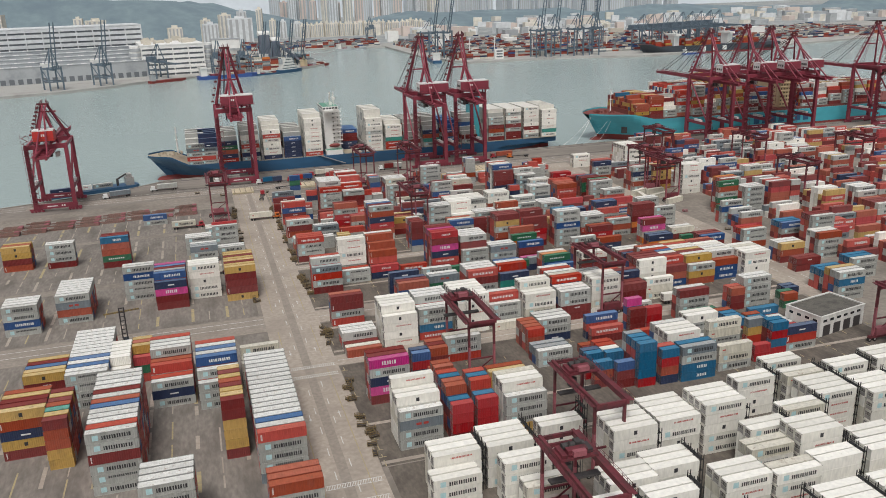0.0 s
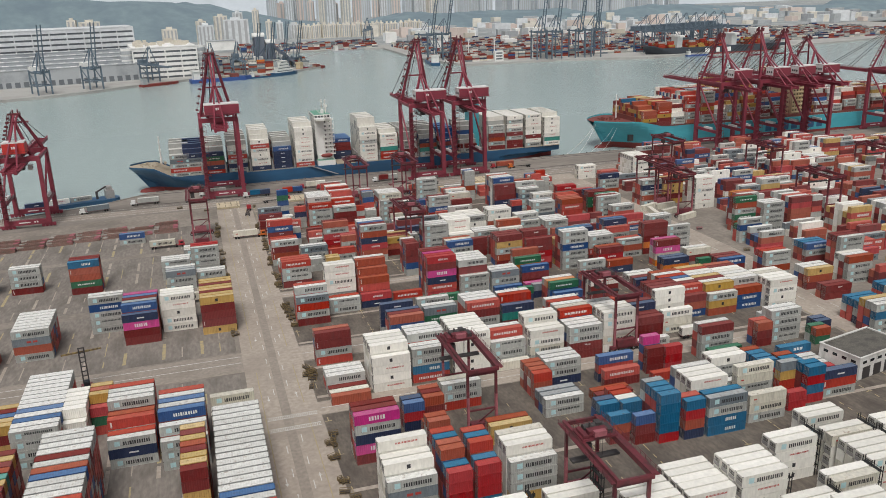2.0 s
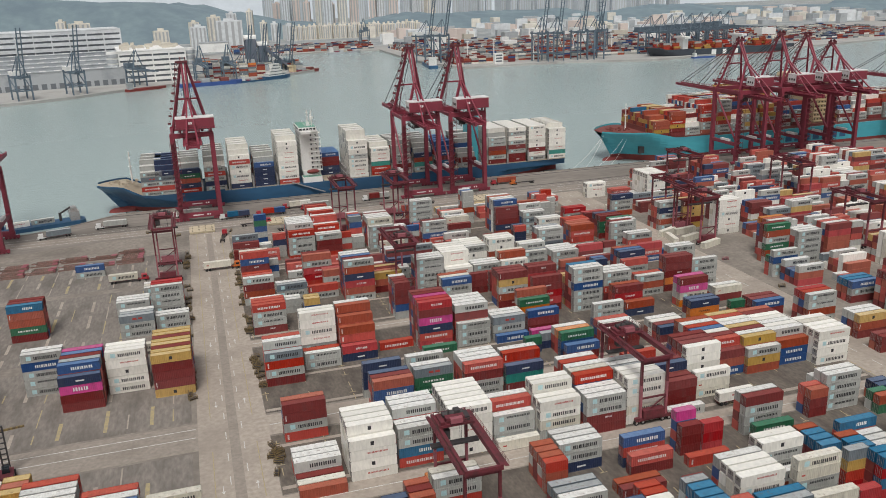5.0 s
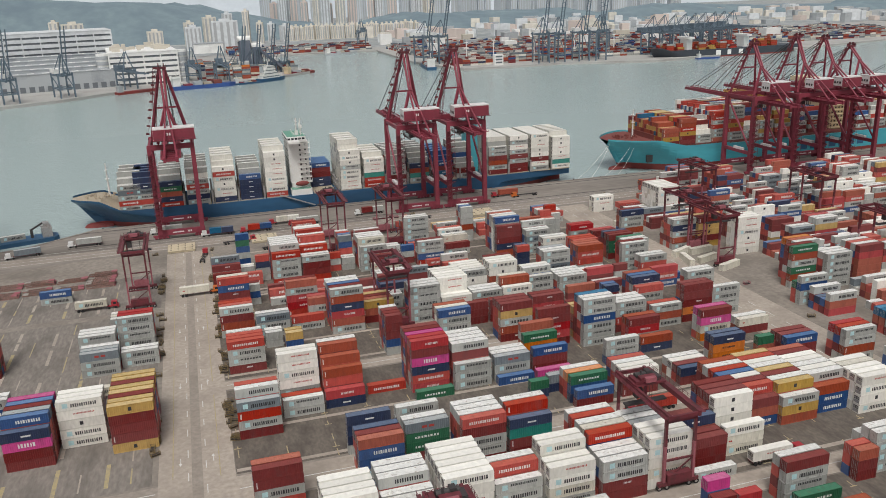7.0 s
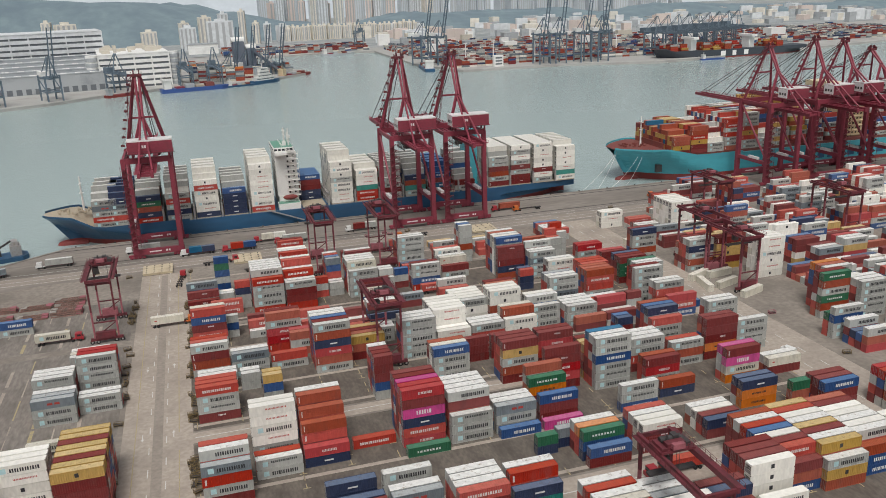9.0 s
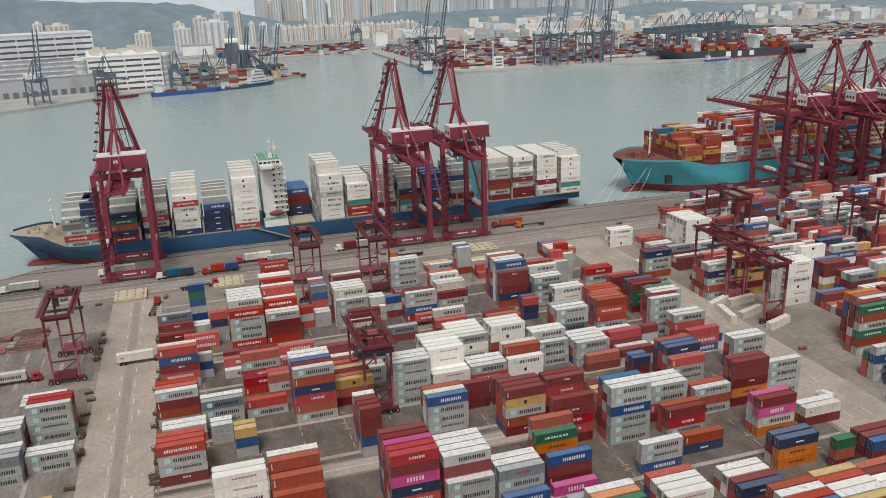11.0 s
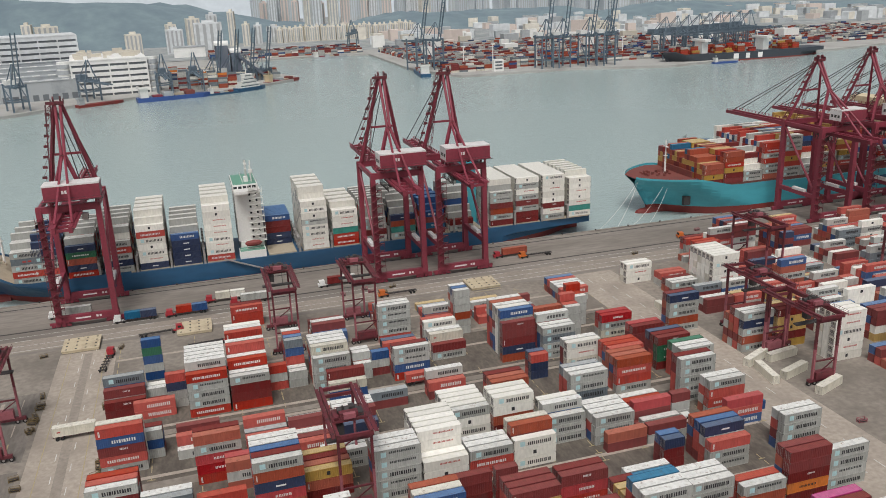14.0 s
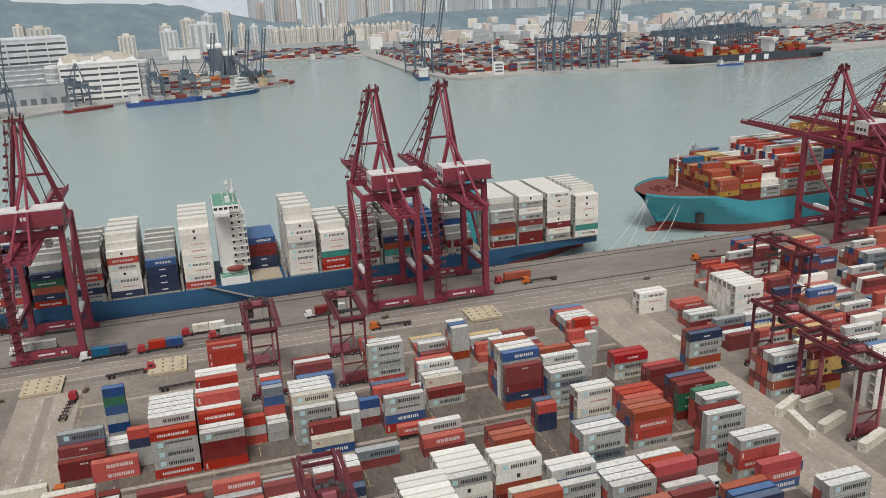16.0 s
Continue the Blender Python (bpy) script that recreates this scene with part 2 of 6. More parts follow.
def reefer_mesh(name, paint, roof, dark):
    """A smooth insulated box with the cooling unit in its end."""
    b = Solid()
    L, w = 6.095, W / 2
    b.box(-L + 0.04, -w + 0.03, 0.12, L - 0.04, w - 0.03, H - 0.06)
    b.faces([(-L + 0.1, -w + 0.1, H - 0.05), (L - 0.1, -w + 0.1, H - 0.05), (L - 0.1, w - 0.1, H - 0.05), (-L + 0.1, w - 0.1, H - 0.05)], [(0, 1, 2, 3)], 1)
    for z in (0.0, H - 0.12):
        for s in (-1, 1):
            b.box(-L, s * w - (0.1 if s > 0 else 0), z, L, s * w + (0 if s > 0 else 0.1), z + 0.12)
            b.box(s * L - (0.1 if s > 0 else 0), -w, z, s * L + (0 if s > 0 else 0.1), w, z + 0.12)
    for sx in (-1, 1):
        for sy in (-1, 1):
            x0, y0 = (L - 0.15 if sx > 0 else -L), (w - 0.15 if sy > 0 else -w)
            b.box(x0, y0, 0.1, x0 + 0.15, y0 + 0.15, H - 0.1)
            for z in (-0.02, H - 0.1):
                b.box(x0 - 0.01, y0 - 0.01, z, x0 + 0.16, y0 + 0.16, z + 0.13, 3)
    # cooling unit: recessed grille, fan guards and service panel
    b.box(-L - 0.01, -w + 0.2, 0.3, -L + 0.06, w - 0.2, 1.2, 4)
    b.box(-L - 0.02, -w + 0.3, 1.35, -L + 0.06, w - 0.3, 2.3, 3)
    for y in (-0.5, 0.5):
        b.tube((-L - 0.03, y, 1.85), (-L + 0.02, y, 1.85), 0.34, 12, 4)
    for y in (-0.85, -0.3, 0.3, 0.85):
        b.box(L - 0.05, y - 0.03, 0.15, L + 0.0, y + 0.03, H - 0.15, 4)
    return b.mesh(name, paint, roof, paint, dark, steel)


def paint_pair(name, colour, roof_mix=0.35, roof=None):
    clean = 0.14 if min(colour) > 0.5 else 0.0
    body = material(name + "_paint", colour, 0.55, stain=tuple((0.55 + 2 * clean) * c + 0.03 for c in colour), stain_scale=0.35, stain_from=0.52 + clean, stain_to=0.8 + clean, grain=0.1, grain_scale=1.6, vary=0.16, streak=(1.0, 1.0, 0.3))
    # the roof has its own colour, paler than the sides
    top = roof or tuple(c * (1 - roof_mix) + 0.5 * roof_mix for c in colour)
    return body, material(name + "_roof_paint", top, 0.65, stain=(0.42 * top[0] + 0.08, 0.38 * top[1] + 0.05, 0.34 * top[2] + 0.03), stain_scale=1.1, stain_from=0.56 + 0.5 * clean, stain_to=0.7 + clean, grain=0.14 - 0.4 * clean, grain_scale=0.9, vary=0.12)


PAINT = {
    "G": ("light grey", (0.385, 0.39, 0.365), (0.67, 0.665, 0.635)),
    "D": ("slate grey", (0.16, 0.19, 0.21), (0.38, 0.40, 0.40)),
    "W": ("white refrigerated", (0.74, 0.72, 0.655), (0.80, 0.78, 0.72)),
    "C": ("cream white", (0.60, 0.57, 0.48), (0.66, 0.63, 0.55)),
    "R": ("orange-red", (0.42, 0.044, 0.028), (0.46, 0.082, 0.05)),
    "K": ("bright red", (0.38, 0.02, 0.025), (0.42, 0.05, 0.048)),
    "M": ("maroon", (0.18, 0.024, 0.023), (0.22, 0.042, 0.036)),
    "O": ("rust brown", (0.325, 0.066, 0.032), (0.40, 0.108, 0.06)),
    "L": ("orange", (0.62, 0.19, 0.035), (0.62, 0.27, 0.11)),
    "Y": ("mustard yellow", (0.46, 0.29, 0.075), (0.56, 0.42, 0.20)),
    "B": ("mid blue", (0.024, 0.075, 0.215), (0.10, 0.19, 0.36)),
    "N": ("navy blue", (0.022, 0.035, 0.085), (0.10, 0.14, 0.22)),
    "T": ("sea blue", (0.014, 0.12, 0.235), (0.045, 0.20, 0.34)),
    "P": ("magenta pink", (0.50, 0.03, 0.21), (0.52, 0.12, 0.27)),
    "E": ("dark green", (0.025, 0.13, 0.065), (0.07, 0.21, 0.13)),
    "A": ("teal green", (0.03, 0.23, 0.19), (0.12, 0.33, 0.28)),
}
dark_fit = material("corner_casting_steel", (0.12, 0.11, 0.10), 0.6, grain=0.2)
MESH = {}
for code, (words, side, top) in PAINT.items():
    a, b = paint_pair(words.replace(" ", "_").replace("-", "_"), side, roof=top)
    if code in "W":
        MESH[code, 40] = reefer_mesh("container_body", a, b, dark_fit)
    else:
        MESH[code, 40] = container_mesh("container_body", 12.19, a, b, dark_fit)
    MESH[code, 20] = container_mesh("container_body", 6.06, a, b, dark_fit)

ink = material("dark_lettering_paint", (0.03, 0.03, 0.035), 0.6)
chalk = material("white_lettering_paint", (0.66, 0.66, 0.64), 0.6)
sky_blue = material("pale_blue_badge", (0.42, 0.62, 0.64), 0.6)
red_ink = material("red_lettering_paint", (0.42, 0.05, 0.04), 0.6)


def marks(seed, bars, mat, badge=None, width=7.0, height=1.05, x0=-2.2, z0=0.85):
    """Lettering as plain bars on the long side, with a square badge."""
    b = Solid()
    y = -W / 2 - 0.012
    rnd = random.Random(seed)
    step = width / bars
    b.box(-4.6 if badge else x0, y + 0.008, z0 + 0.02, x0 + width - step * 0.3, y + 0.016, z0 + 0.05)
    for i in range(bars):
        x = x0 + i * step
        if step < 0.6 or bars < 3:
            b.box(x, y, z0, x + step * 0.72, y + 0.02, z0 + height)
            continue
        # a pair of plain upright bars
        k = 0.2 + 0.12 * rnd.random()
        b.box(x, y, z0, x + step * k, y + 0.02, z0 + height)
        b.box(x + step * (k + 0.18), y, z0, x + step * (0.72 + 0.1 * rnd.random()), y + 0.02, z0 + height)
    if badge:
        b.box(-4.4, y, 0.8, -3.0, y + 0.02, 2.2, 1)
    return b.mesh("lettering", mat, badge or mat)


MARK = {
    "G": [marks(1, 6, ink, sky_blue), marks(21, 6, ink, sky_blue), marks(22, 6, ink, sky_blue), marks(2, 7, ink, sky_blue, height=0.6, z0=1.6)],
    "W": [marks(23, 6, ink, sky_blue), marks(3, 1, ink, None, 1.3, 1.1, -0.6, 0.9), marks(4, 8, red_ink, None, 5.6, 0.45, -1.8, 1.5)],
    "C": [marks(1, 6, ink, sky_blue), marks(5, 1, red_ink, None, 1.4, 0.4, -4.8, 1.2)],
    "R": [marks(6, 7, chalk, None, 8.4, 0.8, -4.2, 1.0), marks(7, 2, chalk, None, 0.5, 1.6, -5.4, 0.6)],
    "D": [marks(1, 6, ink, sky_blue), marks(8, 2, red_ink, None, 4.0, 0.7, -1.5, 1.1)],
    "B": [marks(9, 5, chalk, None, 6.4, 0.95, -2.2, 0.95)],
    "N": [marks(10, 1, chalk, None, 3.4, 0.45, -1.0, 1.1)],
    "T": [marks(11, 3, chalk, None, 3.6, 0.95, -0.6, 1.0)],
    "P": [marks(12, 3, chalk, None, 4.6, 1.2, -2.2, 0.9)],
    "Y": [marks(13, 1, ink, None, 1.3, 1.1, -0.6, 0.9)],
    "E": [marks(14, 4, chalk, None, 7.0, 0.6, -3.5, 1.1)],
    "K": [marks(15, 5, chalk, None, 4.0, 0.7, -1.4, 1.1)],
    "M": [marks(16, 2, chalk, None, 0.3, 1.7, -5.5, 0.6), marks(17, 3, chalk, None, 2.2, 0.5, -0.5, 1.6)],
    "O": [marks(16, 2, chalk, None, 0.3, 1.7, -5.5, 0.6)],
    "L": [marks(18, 6, ink, None, 5.0, 0.6, -2.5, 1.1)],
    "A": [],
}
dice = random.Random(7)


NAME = {"G": "grey_container", "D": "slate_container", "W": "refrigerated_container", "C": "cream_container", "R": "red_container", "K": "red_container", "M": "maroon_container", "O": "brown_container",
        "L": "orange_container", "Y": "yellow_container", "B": "blue_container", "N": "navy_container", "T": "blue_container", "P": "pink_container", "E": "green_container", "A": "green_container"}


def container(code, x, y, z, size=40, marked=True, turn=0.0, where=""):
    """One container, its centre at x, y, standing at height z."""
    ob = new(("deck_" if "deck" in where else "small_" if size == 20 else "") + NAME[code], MESH[code, size])
    ob.matrix_basis = pose(x + dice.uniform(-0.07, 0.07), y + dice.uniform(-0.04, 0.04), z, 0, 0, turn + dice.uniform(-0.25, 0.25))
    words = PAINT[code][0].replace(" refrigerated", "")
    kind = "refrigerated container" if code == "W" and size == 40 else "steel shipping container"
    tagged(ob, f"{words} {'forty' if size == 40 else 'twenty'}-foot {kind.replace('steel shipping ', '')} {where or ('on the yard ground' if z < 0.3 else 'stacked on others')}", "container", "stacked containers")
    if marked and MARK[code] and size == 40 and not (code in "OM" and dice.random() < 0.4):
        part("lettering", dice.choice(MARK[code]), None, ob)
    return ob


class Bulk:
    """Containers too many to count, joined: boxes with recessed sides and a paler roof."""

    def __init__(self):
        self.b, self.codes = Solid(), list(PAINT)

    def add(self, code, x, y, z, size=40, turn=0, marked=False):
        L = 6.095 if size == 40 else 3.03
        w, s = W / 2, 2 * self.codes.index(code)
        if turn:
            L, w = w, L
        b = self.b
        r = 0.1
        if marked and size == 40 and code in "WC":
            if dice.random() < 0.6:
                b.box(x - 0.6, y - w - 0.03, z + 1.0, x + 0.5, y - w + 0.05, z + 2.0, 2 * len(self.codes))
        elif marked and size == 40 and code in "GRBTPED":
            k = 2 * len(self.codes) + (0 if code in "GWDC" else 1)
            for i in range(6):
                xx = x - 2.2 + 1.17 * i
                b.box(xx, y - w - 0.03, z + 0.85, xx + 0.32, y - w + 0.05, z + 1.9, k)
                b.box(xx + 0.52, y - w - 0.03, z + 0.85, xx + 0.88, y - w + 0.05, z + 1.9, k)
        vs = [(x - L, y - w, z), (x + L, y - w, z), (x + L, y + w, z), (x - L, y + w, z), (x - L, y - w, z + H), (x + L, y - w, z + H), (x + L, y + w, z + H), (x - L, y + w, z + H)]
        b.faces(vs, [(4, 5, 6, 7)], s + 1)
        for i, j, nx, ny in ((0, 1, 0, 1), (1, 2, -1, 0), (3, 0, 1, 0)):
            a, c, d, e = (Vector(vs[k]) for k in (i, j, j + 4, i + 4))
            u = (c - a).normalized() * r
            v = Vector((0, 0, r))
            inn = Vector((nx, ny, 0)) * 0.05
            q = [a + u + v + inn, c - u + v + inn, d - u - v + inn, e + u - v + inn]
            b.faces([a, c, d, e] + q, [(0, 1, 5, 4), (1, 2, 6, 5), (2, 3, 7, 6), (3, 0, 4, 7), (4, 5, 6, 7)], s)

    def done(self, name, label, parent=None):
        mats = []
        for c in self.codes:
            mats += [m for m in MESH[c, 40].materials[:2]]
        mats += [ink, chalk]
        ob = lone(name, self.b.mesh(name, *mats), None, label, "containers", "stuff")
        return ob

# ---- roads, lanes and markings ----
def sheet(name, x0, y0, x1, y1, z, mat, label, cat="road"):
    return lone(name, Solid().box(x0, y0, z - 0.02, x1, y1, z), mat, label, cat, "structure")


sheet("road", 8.6, -200, 28.4, 500, 0.012, road_mat, "pale concrete road between the container blocks")
sheet("road_lane", 17.2, -200, 20.0, 498, 0.018, road_dark, "darker worn wheel track along the road")
sheet("road", 214.5, 232, 237, 505, 0.012, road_mat, "pale concrete cross road through the yard")
sheet("quay_apron", -34, 505, 1500, 561.6, 0.010, quay_mat, "dark stained concrete quay apron", "quay")
sheet("quay_lane", -110, 508, 1500, 520, 0.018, road_dark, "worn traffic lane along the quay", "quay")
sheet("yard_lane", -400, 274, 8.6, 290, 0.012, road_dark, "worn cross lane through the empty slots")
for a, b in ((236.5, 244.5), (276, 288), (340, 346.0)):
    sheet("yard_lane", 28.4, a, 214.5, b, 0.012, road_mat, "pale truck lane between container blocks")
sheet("yard_slab", 30.0, 78, 236, 171.5, 0.008, slab_dark, "dark stained slab under the refrigerated stacks", "slab")
for a, b in ((172, 236), (245, 275), (289, 339), (347, 397), (401, 426), (429, 463)):
    sheet("yard_slab", 28.6, a, 213.0, b, 0.008, slab_dark, "dark stained slab under the container rows", "slab")
for a, b in ((150, 273), (291, 345), (352, 420), (425, 470)):
    sheet("yard_slab", -140, a, 7.0, b, 0.008, slab_pale, "dark stained slab with painted slots", "slab")


def paint_lines(name, label, mat, boxes):
    b = Solid()
    for x0, y0, x1, y1 in boxes:
        b.box(x0, y0, 0.0, x1, y1, 0.03)
    return lone(name, b, mat, label, "marking", "structure")


paint_lines("edge_line", "worn yellow edge lines along the road", line_yellow, [(12.2, -200, 12.45, 272), (12.2, 292, 12.45, 498), (24.4, -200, 24.65, 236), (24.4, 246, 24.65, 274), (24.4, 290, 24.65, 338), (24.4, 348, 24.65, 498)])
dash = []
for k in range(58):
    y = -190 + 12 * k
    if not 228 < y < 246:
        dash += [(16.2, y, 16.45, y + 4.0), (20.9, y + 5, 21.15, y + 9)]
paint_lines("lane_dash", "white dashed lane lines on the road", line_white, dash)
arrows = Solid()
for k in range(9):
    for x, s in ((23.0, 1), (14.3, -1)):
        y = 60 + 48 * k
        arrows.prism([(x - 0.12, y - 2 * s), (x + 0.12, y - 2 * s), (x + 0.12, y + 0.6 * s), (x + 0.5, y + 0.6 * s), (x, y + 2 * s), (x - 0.5, y + 0.6 * s), (x - 0.12, y + 0.6 * s)], 0.02, 0.03)
lone("lane_arrow", arrows, line_white, "white direction arrows painted on the road", "marking", "structure")
for yc in (231.5, 238.5, 159.0, 167.0):
    n = 22
    cw = Solid().box(12.6, yc - 1.0, 0.022, 27.6, yc - 0.8, 0.034).box(12.6, yc + 0.8, 0.022, 27.6, yc + 1.0, 0.034)
    for k in range(n):
        x = 12.8 + k * 14.6 / n
        cw.faces([(x, yc - 0.8, 0.03), (x + 0.22, yc - 0.8, 0.03), (x + 0.75, yc + 0.8, 0.03), (x + 0.53, yc + 0.8, 0.03)], [(0, 1, 2, 3)])
    lone("hatched_crossing", cw, line_white, "white hatched crossing band on the road", "marking", "structure")
slots, pale = [], []
slot_rnd = random.Random(4)
for i in range(22):
    x = -135 + 6.5 * i
    for a, b in ((176, 272), (294, 343), (354, 418), (427, 468)):
        y = a
        while y < b - 8:
            n = slot_rnd.uniform(5, 14)
            if slot_rnd.random() < 0.78:
                (slots if slot_rnd.random() < 0.35 else pale).append((x, y, x + slot_rnd.uniform(0.3, 0.5) if i % 2 else x + 1.1, min(b, y + n)))
            y += n + slot_rnd.uniform(1, 6)
paint_lines("slot_line", "faded yellow slot lines on the yard slab", line_yellow, slots)
paint_lines("slot_strip", "pale concrete runway strips in the yard slab", road_mat, pale)
bay_lines, bay_strips = [], []
for a, b in ((172, 236), (246, 275), (289, 338), (348, 396), (402, 425), (430, 462), (464, 500)):
    for k in range(15):
        x = 29.6 + 13.2 * k
        y = a
        while y < b - 2:
            n = slot_rnd.uniform(1.2, 4.5)
            if slot_rnd.random() < 0.6:
                bay_lines.append((x, y, x + 0.28, min(b, y + n)))
                if slot_rnd.random() < 0.5:
                    bay_lines.append((x - 0.9, y, x + 1.2, y + 0.28))
            y += n + slot_rnd.uniform(0.4, 2.4)
    for dy in (1.0, 22.0):
        if a + dy < b:
            bay_strips.append((28.8, a + dy, 212.8, a + dy + 1.5))
paint_lines("bay_line", "worn yellow slot lines between the container bays", line_yellow, bay_lines)
paint_lines("runway_strip", "pale concrete runway strips for the gantry wheels", road_mat, bay_strips)
lanes = [(-300, 281.5, 8, 281.8), (-300, 286.5, 8, 286.8), (29, 240.3, 213, 240.55), (29, 281.8, 213, 282.1), (29, 343, 213, 343.25), (-300, 509.2, 700, 509.5), (-300, 514.4, 700, 514.6), (-300, 524.0, 700, 524.2)]
for k in range(60):
    lanes.append((-250 + 15 * k, 519.4, -244 + 15 * k, 519.7))
for k in range(24):
    lanes.append((222, 240 + 11 * k, 222.25, 244.5 + 11 * k))
    lanes.append((228.4, 240 + 11 * k, 228.65, 244.5 + 11 * k))
paint_lines("lane_line", "white lane lines through the yard and quay", line_white, lanes)
joint = Solid()
for y in (529.0, 557.0):
    joint.box(-40, y - 0.5, 0.012, 900, y - 0.12, 0.02).box(-40, y + 0.12, 0.012, 900, y + 0.5, 0.02).box(-40, y - 0.08, 0.0, 900, y + 0.08, 0.09)
lone("crane_rail", joint, crane_dark, "steel crane rails set along the quay", "rail", "structure")
lone("quay_wall", Solid().box(-30, 561.0, -8, 1500, 562.4, 0.35), quay_mat, "concrete coping along the quay edge", "quay", "structure")
for k in range(60):
    x = -26 + 9.5 * k
    f = Solid().tube((x, 561.6, 0.35), (x, 561.6, 0.8), 0.32, 8).tube((x, 561.6, 0.8), (x, 561.6, 0.98), 0.48, 8)
    if k % 2 == 0:
        lone("bollard", f, crane_dark, "dark steel mooring bollard on the quay edge", "bollard", "", None, "bollards")
    lone("fender", Solid().box(x + 3, 562.4, -4.5, x + 5.2, 563.6, -0.2), black, "black rubber fender on the quay wall", "fender", "", None, "fenders")
for (ax, ay), (bx, by) in zip(BEND, BEND[1:]):
    lone("quay_wall", Solid().beam((ax, ay - 0.6, -3.8), (bx, by - 0.6, -3.8), 1.4, 8.3), quay_mat, "concrete coping along the bent quay edge", "quay", "structure")
lone("quay_apron", Solid().faces([(x, y - 1.4, 0.011) for x, y in BEND] + [(-500, 400, 0.011), (-120, 488, 0.011), (-34, 505, 0.011)], [tuple(range(len(BEND) + 3))]), quay_mat, "dark stained quay apron at the empty berth", "quay", "structure")

# ---- the yard: stacks by block; x and y of the front corner, size, front row from the ground up, roofs of the rows behind, their heights ----
STACKS = {}
STACKS["reefer_field"] = """
109.4 120.7 40 WWWW C 4
96.9 122 40 WWWW WW 4
138.2 127.7 40 WWWW W 4
122.8 129.5 40 WWWWW WW 5
71.9 129.6 40 WWWW WW 4
110.3 131.2 40 WWWC C 4
84.1 131.8 40 WWWW WW 4
55.5 138.6 40 WWC W 3
115.9 139.1 40 WWWW W 4
130.6 144.4 40 WWWC W 4
159 144.6 40 WWWW WWW 4
52.6 145.3 40 WWWW W 4
81.3 145.6 40 WWWWW WWW 5
35.8 148.4 40 WWW W 3
145 148.8 40 WWWW WWW 4
109.6 149.1 40 WWWWW WWW 5
97.1 150.5 40 WWWW W 4
51.4 153.7 40 WWWW WWW 4
37.5 153.8 40 WWWW WW 4
97.1 155.9 40 WWWW WW 4
144 160.4 40 WWWC W 4
160.3 161 40 WWWW W 4
176 161.2 40 WWWW WW 4
129.1 162.3 40 WWWW W 4
69.5 163 40 WWW W 3
"""
STACKS["west_near"] = """
-1.5 150.2 40 GGGGO OO 5
-29.6 159.4 40 GGGGG GGG 5
-2.1 174.5 40 DGGGR GBGGGGGGGGGGGGGGG 5
-2.6 230.0 40 GCC CC 34
-42.7 183.0 40 GGGMGG RGGGBOGMGGGG 6
-10 189.4 20 MYYYMM YYMOYMY 6
-55.1 199.8 20 YYOOM YAOMYM 5
-67.6 208.7 40 MYNOY MMYO 5
-16.0 220.2 40 GGG GBGBGR 455555
-29.6 225.9 40 GNG RROGGGR 3445555
-54.2 233.6 40 GGGG GBGBGGGGGGGG 4
-42.0 239.5 20 WWW WWWWW 4
-67.9 244.1 40 YMY YBMY 3
-35.8 246.5 20 REK YOY 4
"""
STACKS["first_block"] = """
148.3 174.3 40 WWW W 3
64.9 176.1 40 YGGG WWC 5
49.6 176.7 20 MKKK TOOTR 45555
57.1 177.5 20 TKKK TRTR 4555
35.1 177.9 40 GGDG WWW 556
113.0 188.4 20 KTTTT TTD 5
120.6 187.8 20 NOKT R 4
127.4 187.2 40 TTGD T 4
142.2 189.4 40 GCC - 3
142.2 195.8 40 GGGCC - 5
128.6 198.0 40 GGWW WWG 4
142.5 208.6 40 GGGW W 4
159.6 198.8 20 KRYD - 4
157.2 191.5 20 KK - 2
165.0 193.5 20 KTKT T 4
165.9 203.0 20 KKT TO 3
159.0 206.8 20 KKT TTO 3
171.6 194.6 40 GRN - 3
106.6 190.0 20 MMB - 3
100.3 192.4 20 MOT - 3
100.5 198.8 20 KTT N 3
106.8 197.6 20 KTT WRR 3
121.5 208.6 20 TM - 2
107.6 214.2 40 M O 1
69.8 203 40 YY O 2
33.1 205.7 40 MPNGP MM 5
53.2 206.2 20 MMO OO 32
89.9 211.7 40 GG DD 2
"""
STACKS["second_block"] = """
131.6 226.6 20 MMM P 4
137.9 226.0 20 KKK - 3
153.5 229.7 40 GGGM G 4
153.0 221.4 40 M E 2
114.4 222.4 40 MR - 2
114.5 226.7 40 NRB - 3
49.4 218.2 20 NKB N 3
55.8 219.9 20 MMO MO 3
90.9 222.8 20 OOR OOO 3
219.9 225.3 40 GGTG GY 4
62.9 225.6 40 RGG CL 32
97.6 229.4 40 NGG GG 3
196.4 226.4 20 EO E 2
176.7 231.5 20 MMO R 3
201.2 231.6 20 ON N 2
183.1 233 40 GGGG GG 43
222.1 235.5 40 NGT TT 3
"""
STACKS["east"] = """
243.1 243.2 40 GGG TT 3
228.4 258.5 40 MM M 2
248.8 269.9 40 GGGO GW 4
229.8 270.4 40 MOY GG 3
258.3 285.3 40 GGGGG MM 5
252.1 297.8 40 MGB TT 3
243.9 333.2 40 GGBG E 3
265.3 344.3 40 GGGGG GG 5
252.8 349.7 40 GOEGOE M 6
258.1 355.3 40 EMOEGG OL 6
260 394.5 40 WWWWWW WW 6
249.7 409.9 40 YMYYM MY 5
237.1 411.5 40 GOGNG GMO 554
264.8 427.5 40 WW WW 2
258.5 460 40 WWWWWW WWWWW 6
244.4 466.6 40 MG GM 2
234.4 486.3 40 WWW W 3
272.6 492.3 40 GGGR R 4
277.2 507 40 GGR M 3
"""
